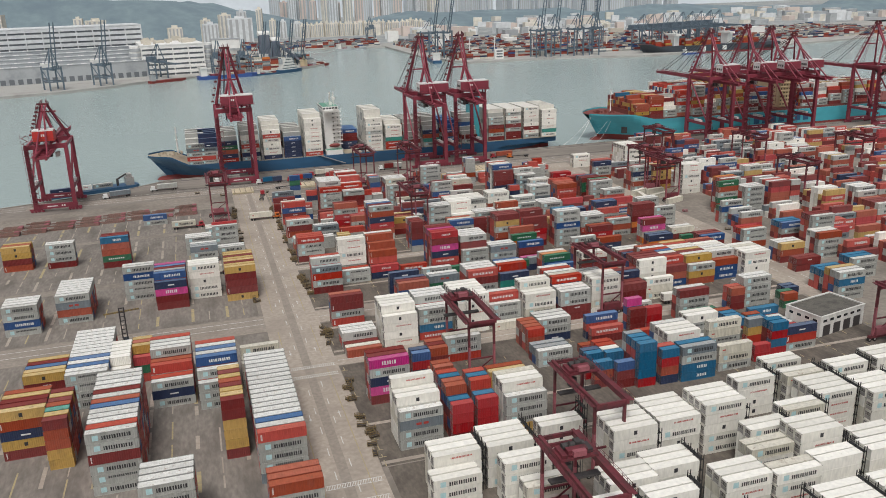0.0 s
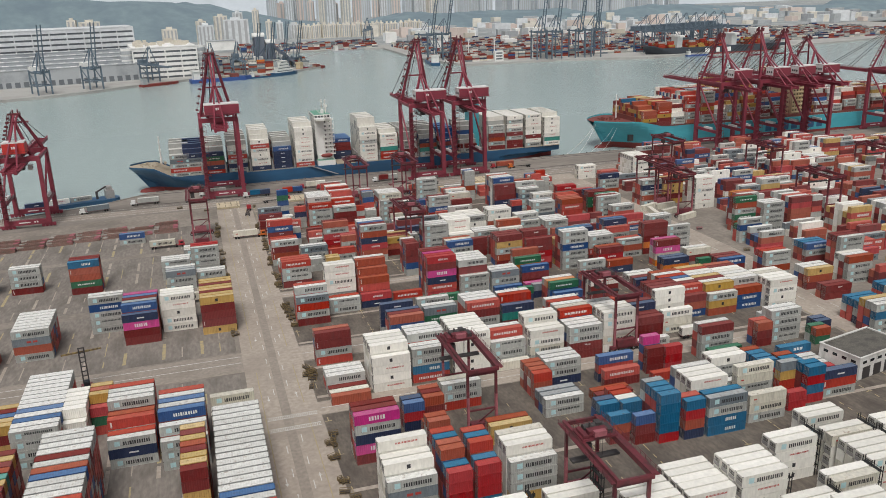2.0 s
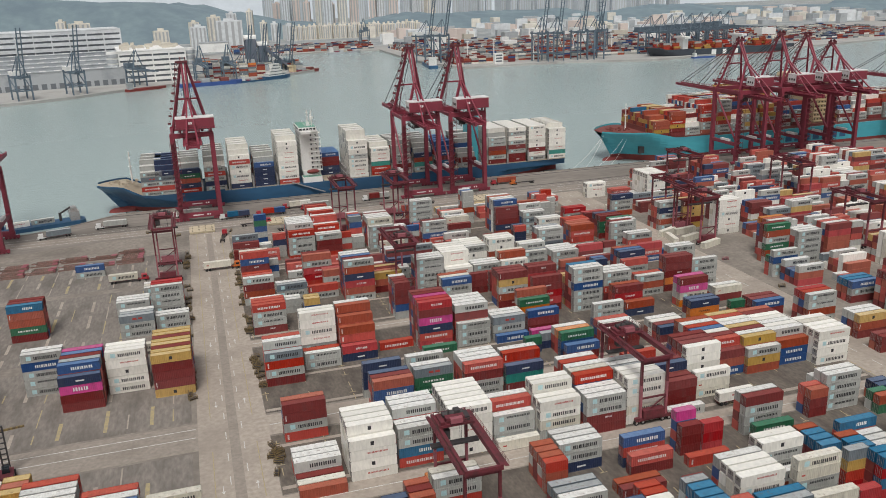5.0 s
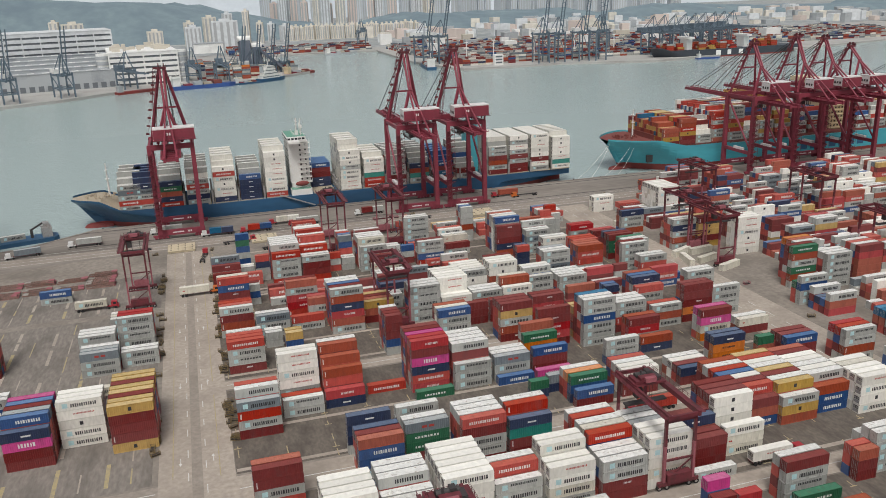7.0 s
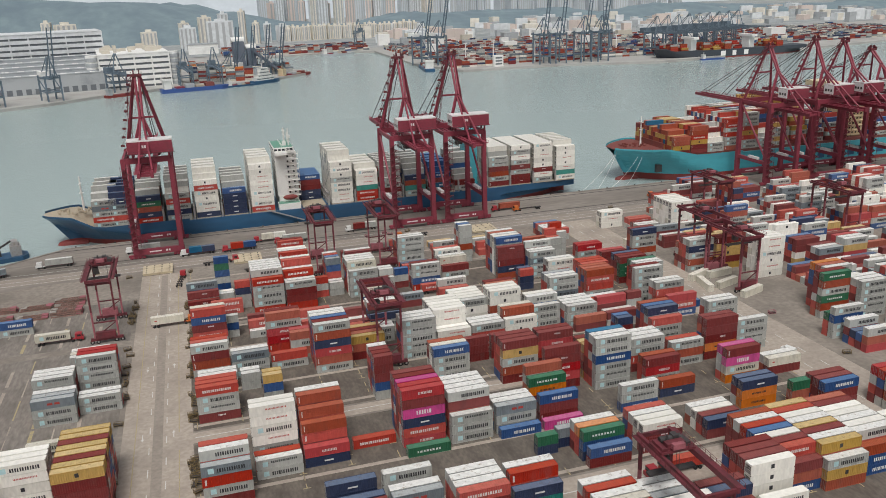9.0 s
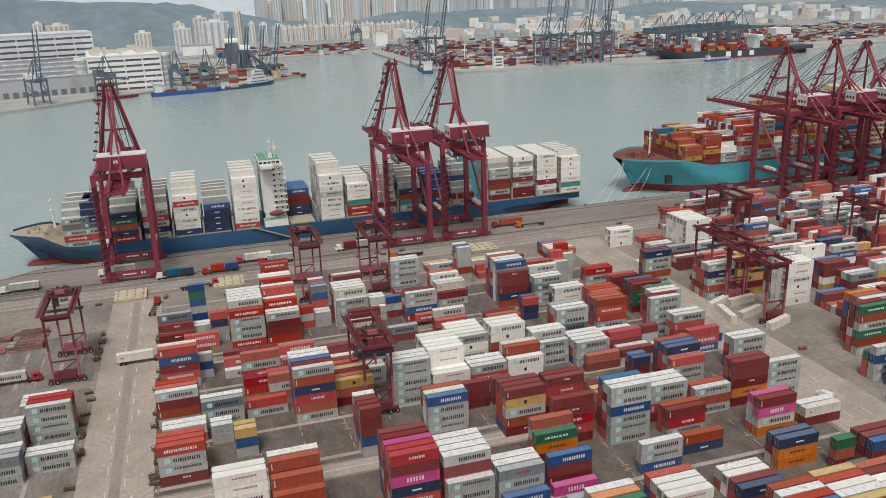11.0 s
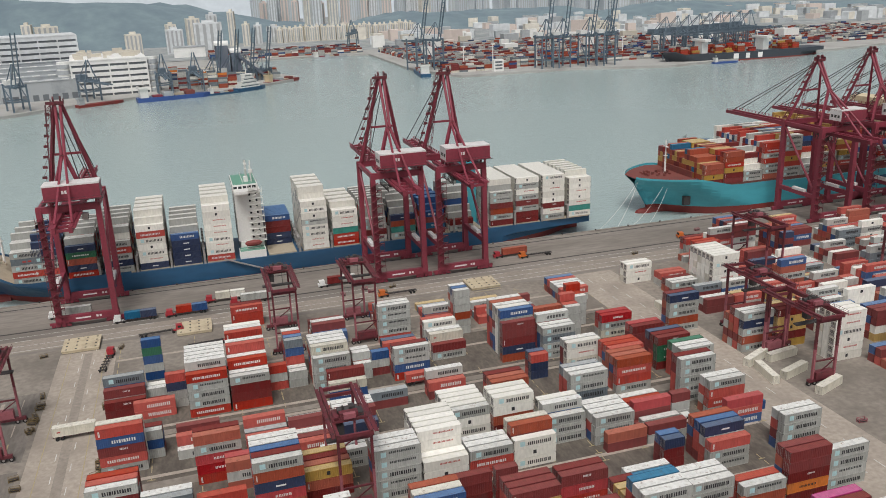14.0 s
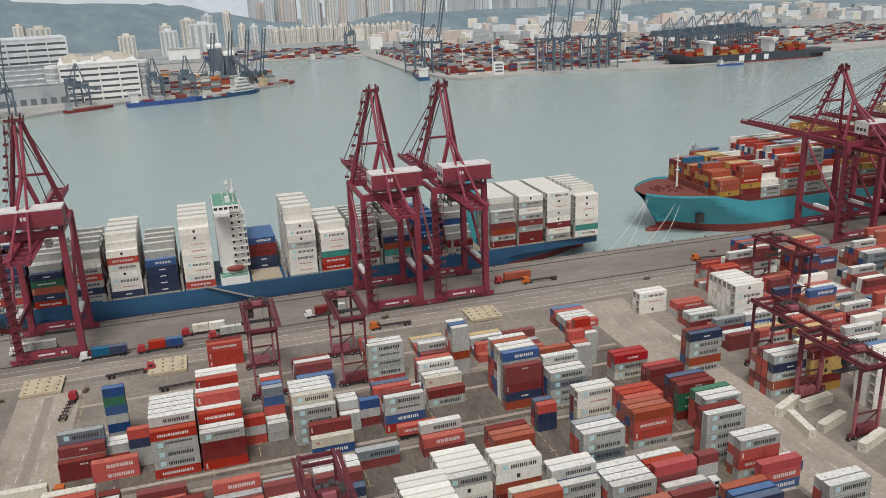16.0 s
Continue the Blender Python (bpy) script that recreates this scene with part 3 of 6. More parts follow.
STACKS["third_block"] = """
32.4 240.6 40 O CMGGG 11222
32.2 270.1 40 RGMM O 4
46.2 244.5 40 WWWW WWWW 5
59.4 246.3 40 RTGG GGGG 4555
73.6 246.6 40 WWWWW WWWWW 5
86.9 245.0 40 C - 1
86.9 248.8 40 GGG RG 44
99.9 246.7 40 GCWW WWW 455
113.0 244.5 40 MMGG GG 4
113.2 252.9 40 MGGBR CG 5
113.0 261.5 40 GGMMR G 5
126.2 246.0 40 WCWWW WW 5
126.2 258.0 40 GGGD GG 4
139.6 250.0 40 MMM MNM 344
139.0 244.6 40 G - 1
152.9 252.5 40 CCW - 3
152.9 258.0 40 CCWWW MMM 5
59.2 274.9 40 GBBO MN 4
58.7 288.0 40 GNNN - 4
72.6 278.4 40 MEED G 4
72.5 288.2 40 GGGG - 4
86.0 270.6 40 MGGMR GGG 5
99.4 271.0 40 MMAN RG 5
202.4 258.5 40 WWWW WWCW 4
177.7 260.7 40 OYG YGMYGWRY 4
165.4 262.5 40 BOM RMWBRGO 4
189.9 262.7 40 BBO GWGWWMO 4
164.8 291.6 40 MN MWG 2
"""
STACKS["fourth_block"] = """
128.2 289.6 40 MB - 2
127.9 293.4 40 NBE LG 3
117.7 299.8 20 NE - 2
124.3 301.8 20 ND - 2
144.4 291.2 40 MMW WGR 3
222.3 286.6 40 GOGG RK 4
196.2 290.6 20 OE - 2
197.6 297.6 20 MOE - 3
205.5 293.8 40 MMB MM 3
184.2 302.8 40 LLN N 3
30.8 306.4 40 MGRD GR 5
44.3 314.5 40 GG R 2
57.2 315.9 40 NK OOOG 4566
44.3 322 40 GGWWWW W 6
71.2 320.5 40 R - 1
84.4 311.0 40 E - 1
84.7 316.6 40 KRNPMK KPMM 6
97.9 313.7 40 GGG GGGG 5
111.6 311.4 40 B - 1
111.4 314.4 40 GGD GG 3
125.0 311.5 40 P - 1
125.3 316.0 40 MMB - 3
126.6 326.8 40 MLE O 4
150.2 313.1 40 BGG - 3
165.6 317.0 40 NO - 2
165.9 326.0 40 GKM O 3
189.5 318.0 40 LCPM P 4
205.4 318.0 40 MC G 2
"""
STACKS["fourth_block_more"] = """
149.6 328.4 40 GGGBGG GT 6
"""
STACKS["west_far"] = """
-84.1 302.7 40 GBGG GGG 4
-66.6 309 40 GODG GGGGGG 4
-30.7 311.1 40 MMPN BDMBP 5
-3.5 311.2 40 YMMMY YMYYMYY 5
-17.6 319.1 40 WWWWW WW 5
-43.2 326.6 40 GGGBG G 5
-17 365.5 40 GGD DG 3
-4.5 369.6 40 GG G 2
-55.8 375.7 40 MEOOT MM 5
-19 381.2 40 GGG GG 3
-80.5 384.5 40 MGGG G 4
-99.4 386.5 40 OMYY OY 4
-6.2 387.2 40 GGGG KK 4
-9.3 395.2 40 GGG CG 3
-41.0 445.6 40 GB - 2
"""
STACKS["fifth_block"] = """
193.4 334.9 40 MLMMM M 5
206.5 336.5 40 GGGG G 3
166.0 335.4 40 MRGG GG 4
180.0 334.0 40 GOG R 3
134.4 333.0 40 MKKMM - 5
149.8 337.2 20 YMOY YM 4
83.5 346.7 20 GBMMM MMG 5
30.5 350.9 40 MGGR RR 4
184.4 353.6 40 GGR NBO 4
207.7 354.4 40 GGGG G 4
124.2 342.5 40 MOGYM MM 5
137.6 345.0 40 MMRKM M 5
50.5 358.5 20 GBY Y 3
157.2 346.5 40 GGT G 3
104.0 351.5 40 GGGB CO 4
114.2 361.5 40 MMM - 3
127.4 361.5 20 MMM - 3
174.0 358.8 20 MMN B 3
"""
STACKS["sixth_block"] = """
44.3 368.3 20 GG G 2
136.8 372.4 40 WWW OC 4
124.0 371.6 40 RRG GG 3
111.2 370.8 40 WWW WWWWWW 355555
213.4 376.3 20 B G 1
81.7 377.4 40 MOY OMY 3
149.6 380.2 40 GGG GW 4
69.0 371.8 40 GOKNOG MBGG 6
162.4 375.6 40 GGG GGG 3
200.8 378.2 40 GRRG G 4
29.5 383 40 GOMG RR 4
42.1 378.2 40 GGD G 3
177.5 385.4 40 GR G 2
123.8 388.6 40 WWWG WWWW 4
162.3 391.2 40 GGDGG GD 5
98.6 371.2 40 GGGGG GG 5
197.6 388.4 40 GGGGG M 5
55.1 380.0 40 GR - 2
55.3 395.1 40 RKKGO M 5
"""
STACKS["seventh_block"] = """
205.2 400.1 40 GGGG GE 4
182.8 400.6 40 GRRO OO 4
136.2 386.4 40 GMOWW WW 5
30.1 408.3 40 GRMBR C 5
184.7 408.8 40 RMMR RR 4
203.1 410.4 40 MEEM MN 4
40.6 413.6 20 GBG M 3
161.7 419.1 20 NNR N 3
173.8 417.8 40 GCWW G 4
203.6 427.3 40 MMM K 3
96.6 429 40 BC M 3
"""
STACKS["quay_block"] = """
28.8 441.4 40 MM MD 34
40.4 459.7 20 GBGBEB - 6
41.0 446.9 20 RG W 2
47.4 442.6 20 GGNR - 4
54.0 433.6 40 RGGGR GGGGG 6
54.3 460.0 40 GD - 2
66.8 433.4 40 RMMG GRGRG 45566
67.0 455.0 40 GGGGWR GW 6
79.2 442.9 20 RGR - 3
85.6 442.5 20 GG GDBRG 25555
93.2 437.2 40 GGGG CGGG 5
107.0 440.0 20 GG GG 3
113.2 441.0 20 MGB - 3
119.4 434.5 40 RBGG M 4
121.4 466.0 40 RGGGG G 5
135.6 444.8 40 GM CG 3
136.5 458.9 40 GGW R 3
143.0 406.0 40 GRO OM 3
157.6 434.4 40 ONMMM - 5
158.4 438.4 40 GGGGGB WGOG 6
171.4 431.5 40 GGDG GGWO 45
149.8 463.0 20 GGOGGG BG 6
223.1 435 40 GOGGN M 5
198.4 440.2 40 CGK K 3
187 446 20 GGGG RR 45
193.4 454.4 20 GGGG RR 45
70.7 501.1 40 RRR M 3
"""

taken = []
heap = Bulk()


def free(x0, y0, x1, y1, gap=0.25):
    return all(x1 + gap <= a or x0 >= c + gap or y1 <= b or y0 >= d for a, b, c, d in taken)


def stack(x, y, size, front, behind, heights, loose=False):
    """A bay of stacked rows: the front row box by box, the rows behind it under their roofs."""
    length = 12.19 if size == 40 else 6.06
    cx = x + length / 2
    taken.append((x, y, x + length, y + PITCH_Y * (1 + len(behind))))
    for k, code in enumerate(front):
        if loose:
            heap.add(code, cx, y + W / 2, k * TIER, size, 0, True)
        else:
            container(code, cx, y + W / 2, k * TIER, size)
    for j, code in enumerate(behind):
        h = int(heights[j % len(heights)])
        yy = y + W / 2 + PITCH_Y * (j + 1)
        lower = len(front) if j == 0 else int(heights[(j - 1) % len(heights)])
        for k in range(h):
            c = code if k == h - 1 else dice.choice("GRMROMRB" if code not in "WC" else "WWC")
            if (k == h - 1 or k >= lower) and not loose and not (code == "G" and y > 230):
                container(c, cx, yy, k * TIER, size, marked=k >= lower)
            else:
                heap.add(c, cx, yy, k * TIER, size, 0, k >= lower)


for block in STACKS.values():
    for row in block.strip().splitlines():
        x, y, size, front, behind, heights = row.split()
        stack(float(x), float(y), int(size), front, behind if behind != "-" else "", heights)

# further stacks between those, lower and mixed
LANES = ((236.5, 244.5), (275.5, 288.5), (339.5, 346.0), (397.0, 402.0), (424.0, 432.0), (460.0, 468.0))
fill = random.Random(31)


def fill_field(x0, x1, rows, codes, chance, most, loose):
    for y in rows:
        x = x0
        while x < x1:
            size = 40 if fill.random() < 0.82 else 20
            length = 12.19 if size == 40 else 6.06
            n = 6
            while n > 0 and not (free(x, y, x + length, y + PITCH_Y * n) and not any(a < y + PITCH_Y * n and y < b for a, b in LANES)):
                n -= 1
            if n and fill.random() < chance:
                h = fill.randint(2 if most > 2 else 1, most) if fill.random() < 0.85 else 1
                main = fill.choice(codes)
                front = "".join(main if fill.random() < 0.4 else fill.choice(codes) for _ in range(h))
                hs = [max(1, min(5, h + fill.choice((-1, 0, 0, 1)))) for _ in range(n - 1)]
                stack(x, y, size, front, "".join(fill.choice(codes) for _ in hs), "".join(map(str, hs)) or "1", loose)
            x += length + 0.45
    return


MIXED = "GGGGGGGGRRRMMMMOOOBNYDDK"
fill_field(31.0, 212, (371.0, 380.0, 389.0), MIXED, 0.5, 3, True)
fill_field(31.0, 212, (402.0, 410.0, 418.0, 430.0, 438.0, 447.0, 455.0), MIXED, 0.3, 2, True)
fill_field(98.0, 212, (469.0, 477.0, 485.0), MIXED, 0.3, 2, True)
fill_field(80.0, 176, (204.0, 212.0, 221.0, 229.0), "TTKRMOOWGGNM", 0.55, 2, False)
for y in (86.0, 104.0, 122.0, 141.0, 158.0):
    x = 42.0 + 3 * (y % 5)
    while x < 235:
        n = 4
        while n > 1 and not free(x, y, x + 12.19, y + PITCH_Y * n):
            n -= 1
        if n > 1 and fill.random() < 0.9:
            h = fill.choice((3, 4, 4, 4, 5))
            code = "C" if fill.random() < 0.12 else "W"
            stack(x, y, 40, "W" * (h - 1) + code, "W" * (n - 1), str(h), True)
        x += 12.19 + 2.6
fill_field(272.0, 470, (252.0, 262.0, 272.0, 290.0, 300.0, 310.0, 322.0, 332.0, 348.0, 358.0, 368.0, 378.0, 388.0, 402.0, 412.0, 422.0, 432.0, 442.0, 452.0, 470.0, 480.0, 490.0, 500.0), MIXED + "WWW", 0.62, 5, True)
fill_field(246.0, 271, (258.0, 276.0, 306.0, 320.0, 445.0, 478.0), MIXED, 0.6, 3, True)
fill_field(-150.0, -92, (180.0, 196.0, 214.0, 230.0, 246.0), "YMGGORGB", 0.8, 5, True)
heap.done("yard_containers", "mixed grey, red and blue containers filling the yard rows")

# ---- ship-to-shore quay cranes ----
LAND, SEA = 529.0, 557.0


def quay_crane(x, label, apex=91.0, lift=0.0, low=0.0, back=0.0, wall=None, h0=-7.6, h1=12.6):
    """A portal on four legs, a trolley girder with a long boom over the water, an A-frame with stays, a machinery house."""
    c = thing("quay_crane", label, "crane", pose(x, -back, 0), "quay cranes")
    wall = wall or crane_red
    hw, top = 10.6, 47.0 - low
    for y, nm in ((LAND, "landside"), (SEA, "waterside")):
        for s in (-1, 1):
            leg = Solid().beam((s * hw, y, 2.6), (s * hw, y, top + 2), 2.3, 2.6, w2=2.0, h2=2.3)
            lg = part("leg", leg, crane_red, c)
            if s < 0 and y == LAND:
                stair = Solid()
                for k in range(12):
                    z = 5.0 + 3.4 * k
                    stair.box(-hw + 1.2, y - 2.6, z, -hw + 3.0, y - 1.3, z + 0.15).box(-hw - 1.6, y - 2.6, z + 1.7, -hw + 0.0, y - 1.3, z + 1.85)
                    stair.beam((-hw + 1.9, y - 2.0, z), (-hw - 0.9, y - 2.0, z + 1.75), 0.8, 0.2).beam((-hw - 0.9, y - 2.0, z + 1.75), (-hw + 1.9, y - 2.0, z + 3.4), 0.8, 0.2)
                    stair.box(-hw - 1.6, y - 2.65, z + 2.8, -hw + 3.0, y - 2.57, z + 2.9)
                for px in (-hw - 1.6, -hw + 2.9):
                    stair.box(px, y - 2.65, 4.2, px + 0.12, y - 2.53, 46.5)
                part("stair_tower", stair, rtg_red, lg, "dark zigzag access stair")
            bogie = Solid()
            for k in range(4):
                bx = s * hw - s * 0.4 + (k - 1.5) * 1.9
                bogie.box(bx - 0.8, y - 0.5, 0.35, bx + 0.8, y + 0.5, 1.3)
                bogie.tube((bx, y - 0.3, 0.38), (bx, y + 0.3, 0.38), 0.36, 10, 1)
            bogie.beam((s * hw - 3.8, y, 1.7), (s * hw + 3.4, y, 1.7), 0.9, 0.9)
            part("bogie", bogie, [crane_red, crane_dark], c)
        part("sill_beam", Solid().box(-hw - 1.4, y - 0.9, 1.9, hw + 1.4, y + 0.9, 4.6), crane_red, c)
        part("number_mark", Solid().box(3.2, y - 0.98, 2.9, 4.0, y - 0.9, 3.8).box(4.4, y - 0.98, 2.9, 5.2, y - 0.9, 3.8).box(-4.5, y - 0.98, 3.0, 1.2, y - 0.9, 3.6), crane_white, c, "white plain bars on the sill beam")
        part("top_crossbeam", Solid().box(-hw - 0.9, y - 0.9, top, hw + 0.9, y + 0.9, top + 2.6), crane_red, c)
    for s in (-1, 1):
        part("portal_beam", Solid().beam((s * hw, LAND, 13.5), (s * hw, SEA, 13.5), 1.6, 2.1), crane_red, c)
        part("upper_tie", Solid().beam((s * hw, LAND, top + 1.2), (s * hw, SEA, top + 1.2), 1.2, 1.8), crane_red, c)
        part("diagonal_brace", Solid().tube((s * hw, LAND, 14.2), (s * hw, SEA - 1, top - 1), 0.6), crane_red, c)
        part("name_board", Solid().box(s * hw - 0.85, LAND + 8, 14.6, s * hw + 0.85, LAND + 17, 16.0), crane_white, c, "white board with plain bars")
    # trolley girder, boom with walkways, hinge and trolley
    for s in (-1, 1):
        g = Solid().box(s * 2.9 - 0.65, LAND - 24, top - 2.6, s * 2.9 + 0.65, SEA + 4, top - 0.2)
        g.box(s * 3.6, LAND - 24, top - 0.7, s * 4.8, SEA + 4, top - 0.55)
        for k in range(20):
            g.box(s * 4.75 - 0.04, LAND - 24 + 3 * k, top - 0.6, s * 4.75 + 0.04, LAND - 23.9 + 3 * k, top + 0.5)
        g.beam((s * 4.75, LAND - 24, top + 0.5), (s * 4.75, SEA + 4, top + 0.5), 0.09)
        part("girder", g, crane_red, c)
        bm = Solid().beam((s * 2.3, SEA + 4.4, top - 1.4), (s * 2.3, SEA + 62, top - 1.4 + lift), 1.0, 2.2, h2=1.7)
        for k in range(19):
            bm.box(s * 2.75 - 0.04, SEA + 6 + 3 * k, top - 0.3, s * 3.2 + 0.04, SEA + 6.1 + 3 * k, top + 0.7)
        bm.beam((s * 3.2, SEA + 5, top + 0.7), (s * 3.2, SEA + 61, top + 0.7), 0.09)
        part("boom", bm, crane_red, c)
    for k in range(9):
        part("girder_crossbar", Solid().box(-2.3, LAND - 23 + 5.5 * k, top - 2.2, 2.3, LAND - 22.2 + 5.5 * k, top - 1.2), crane_red, c)
    for k in range(10):
        part("boom_crossbar", Solid().box(-2.0, SEA + 7 + 6 * k, top - 2.0 + lift * (3 + 6 * k) / 58, 2.0, SEA + 7.7 + 6 * k, top - 1.1 + lift * (3 + 6 * k) / 58), crane_red, c)
    part("trolley", Solid().box(-2.6, LAND + 7, top - 3.8, 2.6, LAND + 13, top - 2.6).box(-1.4, LAND + 8, top - 6.2, 1.4, LAND + 12, top - 3.8), crane_dark, c)
    cab = Solid().box(3.0, LAND + 9.6, top - 6.6, 5.2, LAND + 12.6, top - 3.9).box(2.9, LAND + 9.9, top - 6.1, 5.3, LAND + 12.7, top - 4.7, 1)
    part("operator_cab", cab, [crane_white, glass_dark], c, "white cab with dark windows")
    loops = Solid()
    for k in range(9):
        yy = LAND - 3 + 1.9 * k
        for j in range(6):
            a0, a1 = math.pi * j / 6, math.pi * (j + 1) / 6
            loops.tube((-4.6, yy + 0.95 * math.cos(a0), top - 2.0 - 3.4 * math.sin(a0)), (-4.6, yy + 0.95 * math.cos(a1), top - 2.0 - 3.4 * math.sin(a1)), 0.13, 5)
    part("festoon_cable", loops, crane_dark, c, "black looped power cable")
    # A-frame over the waterside legs, lower frame behind it, stays and ladders
    ay = SEA - 9
    for s in (-1, 1):
        part("aframe_leg", Solid().beam((s * (hw - 1.2), SEA - 0.5, top + 2.4), (s * 1.2, ay, apex - 1.5), 1.3, 1.5, w2=1.0, h2=1.1), crane_red, c)
        part("rear_leg", Solid().beam((s * 6.2, LAND + 7, top + 2.0), (s * 0.5, LAND + 10, top + 20), 1.2, 1.2), crane_red, c)
        part("backstay", Solid().tube((s * 1.0, ay, apex - 2), (s * 0.6, LAND + 10, top + 20), 0.62), crane_red, c)
        part("rear_stay", Solid().tube((s * 0.5, LAND + 10, top + 19.6), (s * 3.0, LAND - 18, top - 0.3), 0.5), crane_red, c)
        part("forestay", Solid().tube((s * 1.2, ay + 0.6, apex - 2.2), (s * 2.3, SEA + 34, top - 0.1), 0.2).tube((s * 1.2, ay + 0.6, apex - 2.4), (s * 2.3, SEA + 56, top + lift), 0.2), crane_dark, c)
    part("aframe_tie", Solid().box(-5.2, SEA - 5.6, top + 18, 5.2, SEA - 4.8, top + 18.9), crane_red, c)
    head = Solid().box(-2.4, ay - 1.4, apex - 2.2, 2.4, ay + 1.4, apex - 1.0)
    for s in (-1, 1):
        part("sheave", Solid().tube((s * 1.3 - 0.25, ay, apex), (s * 1.3 + 0.25, ay, apex), 1.05, 12), rtg_red, c)
        head.box(s * 2.35 - 0.05, ay - 1.4, apex - 1.02, s * 2.35 + 0.05, ay + 1.4, apex)
    part("apex_platform", head, rtg_red, c)
    cage = Solid()
    for px in (-4.4, -2.6):
        for py in (ay - 0.9, ay + 0.9):
            cage.beam((px - 4.4, py + 4.2, top + 2.6), (px, py, apex - 2.0), 0.16)
    for k in range(16):
        f0, f1 = k / 16, (k + 1) / 16
        z0, z1 = top + 2.6 + (apex - top - 4.6) * f0, top + 2.6 + (apex - top - 4.6) * f1
        o0, o1 = 4.4 * (1 - f0), 4.4 * (1 - f1)
        cage.beam((-4.4 - o0, ay - 0.9 + 4.2 * (1 - f0), z0), (-2.6 - o1, ay - 0.9 + 4.2 * (1 - f1), z1), 0.14).beam((-4.4 - o0, ay - 0.9 + 4.2 * (1 - f0), z0), (-2.6 - o0, ay - 0.9 + 4.2 * (1 - f0), z0), 0.12)
    part("ladder_cage", cage, rtg_red, c, "dark lattice ladder cage")
    n = 8
    for k in range(n + 1):
        f = k / n
        px, py, pz = -(hw - 1.2) * (1 - f) - 1.2 * f - 2.1, (SEA - 0.5) * (1 - f) + ay * f, top + 4 + (apex - top - 6) * f
        part("ladder_landing", Solid().box(px - 0.9, py - 0.8, pz, px + 0.9, py + 0.8, pz + 0.12).box(px - 0.9, py - 0.82, pz, px + 0.9, py - 0.76, pz + 1.1), rtg_red, c)
        if k < n:
            g2 = (k + 1) / n
            qx, qz = -(hw - 1.2) * (1 - g2) - 1.2 * g2 - 2.1, top + 4 + (apex - top - 6) * g2
            part("ladder", Solid().beam((px - 0.8, py, pz), (qx + 0.6, py, qz), 0.5, 0.12), rtg_red, c)
    house = Solid().box(h0, LAND - 3.5, top + 5.4, h1, LAND + 4.8, top + 10.6).box(h0 - 0.3, LAND - 3.8, top + 4.9, h1 + 0.3, LAND + 5.1, top + 5.4)
    hs = part("machinery_house", house, wall, c)
    part("house_roof", Solid().box(h0 - 0.1, LAND - 3.6, top + 10.6, h1 + 0.1, LAND + 4.9, top + 11.2), crane_white, hs, "white roof sheet")
    part("end_wall", Solid().box(h0 - 0.06, LAND - 3.4, top + 5.45, h0, LAND + 4.7, top + 10.5), crane_white, hs, "white painted end wall")
    for k in range(3):
        part("vent", Solid().box(h0 - 0.12, LAND - 2.2 + 2.2 * k, top + 7.0, h0 - 0.06, LAND - 0.8 + 2.2 * k, top + 8.4), crane_dark, hs)
    number = Solid().box(-1.0, LAND - 3.56, top + 7.6, -0.2, LAND - 3.5, top + 8.9).box(0.1, LAND - 3.56, top + 7.6, 0.9, LAND - 3.5, top + 8.9)
    part("number_mark", number, crane_white, hs)
    for sx in (h0 + 2.0, h1 - 2.0):
        for sy in (LAND - 2.0, LAND + 3.2):
            part("house_support", Solid().box(sx - 0.4, sy - 0.4, top + 2.4, sx + 0.4, sy + 0.4, top + 4.95), crane_red, hs)
    part("house_rail", Solid().beam((h0 - 0.9, LAND - 4.4, top + 6.1), (h1 + 0.9, LAND - 4.4, top + 6.1), 0.09).box(h0 - 1.0, LAND - 4.5, top + 4.85, h1 + 1.0, LAND - 3.8, top + 4.98), crane_dark, hs)
    return c


for cx, top_z in ((16.0, 87.8), (146.4, 89.0), (175.4, 89.0)):
    quay_crane(cx, "tall maroon quay crane with lowered boom over the moored ship", top_z)
for cx, top_z in ((378.0, 82.5), (411.0, 85.0), (433.0, 83.0), (454.5, 77.0), (536.0, 83.0)):
    quay_crane(cx, "tall maroon quay crane beside the turquoise container ship", top_z, h0=-3.0, h1=12.0)
cab_red = material("bright_red_house_paint", (0.5, 0.035, 0.03), 0.5, stain=(0.4, 0.04, 0.03), stain_scale=0.4)
quay_crane(-92.0, "low-profile faded red quay crane at the empty berth", 62.0, 0.0, 10.0, 27.0, cab_red, -5.5, 5.5)


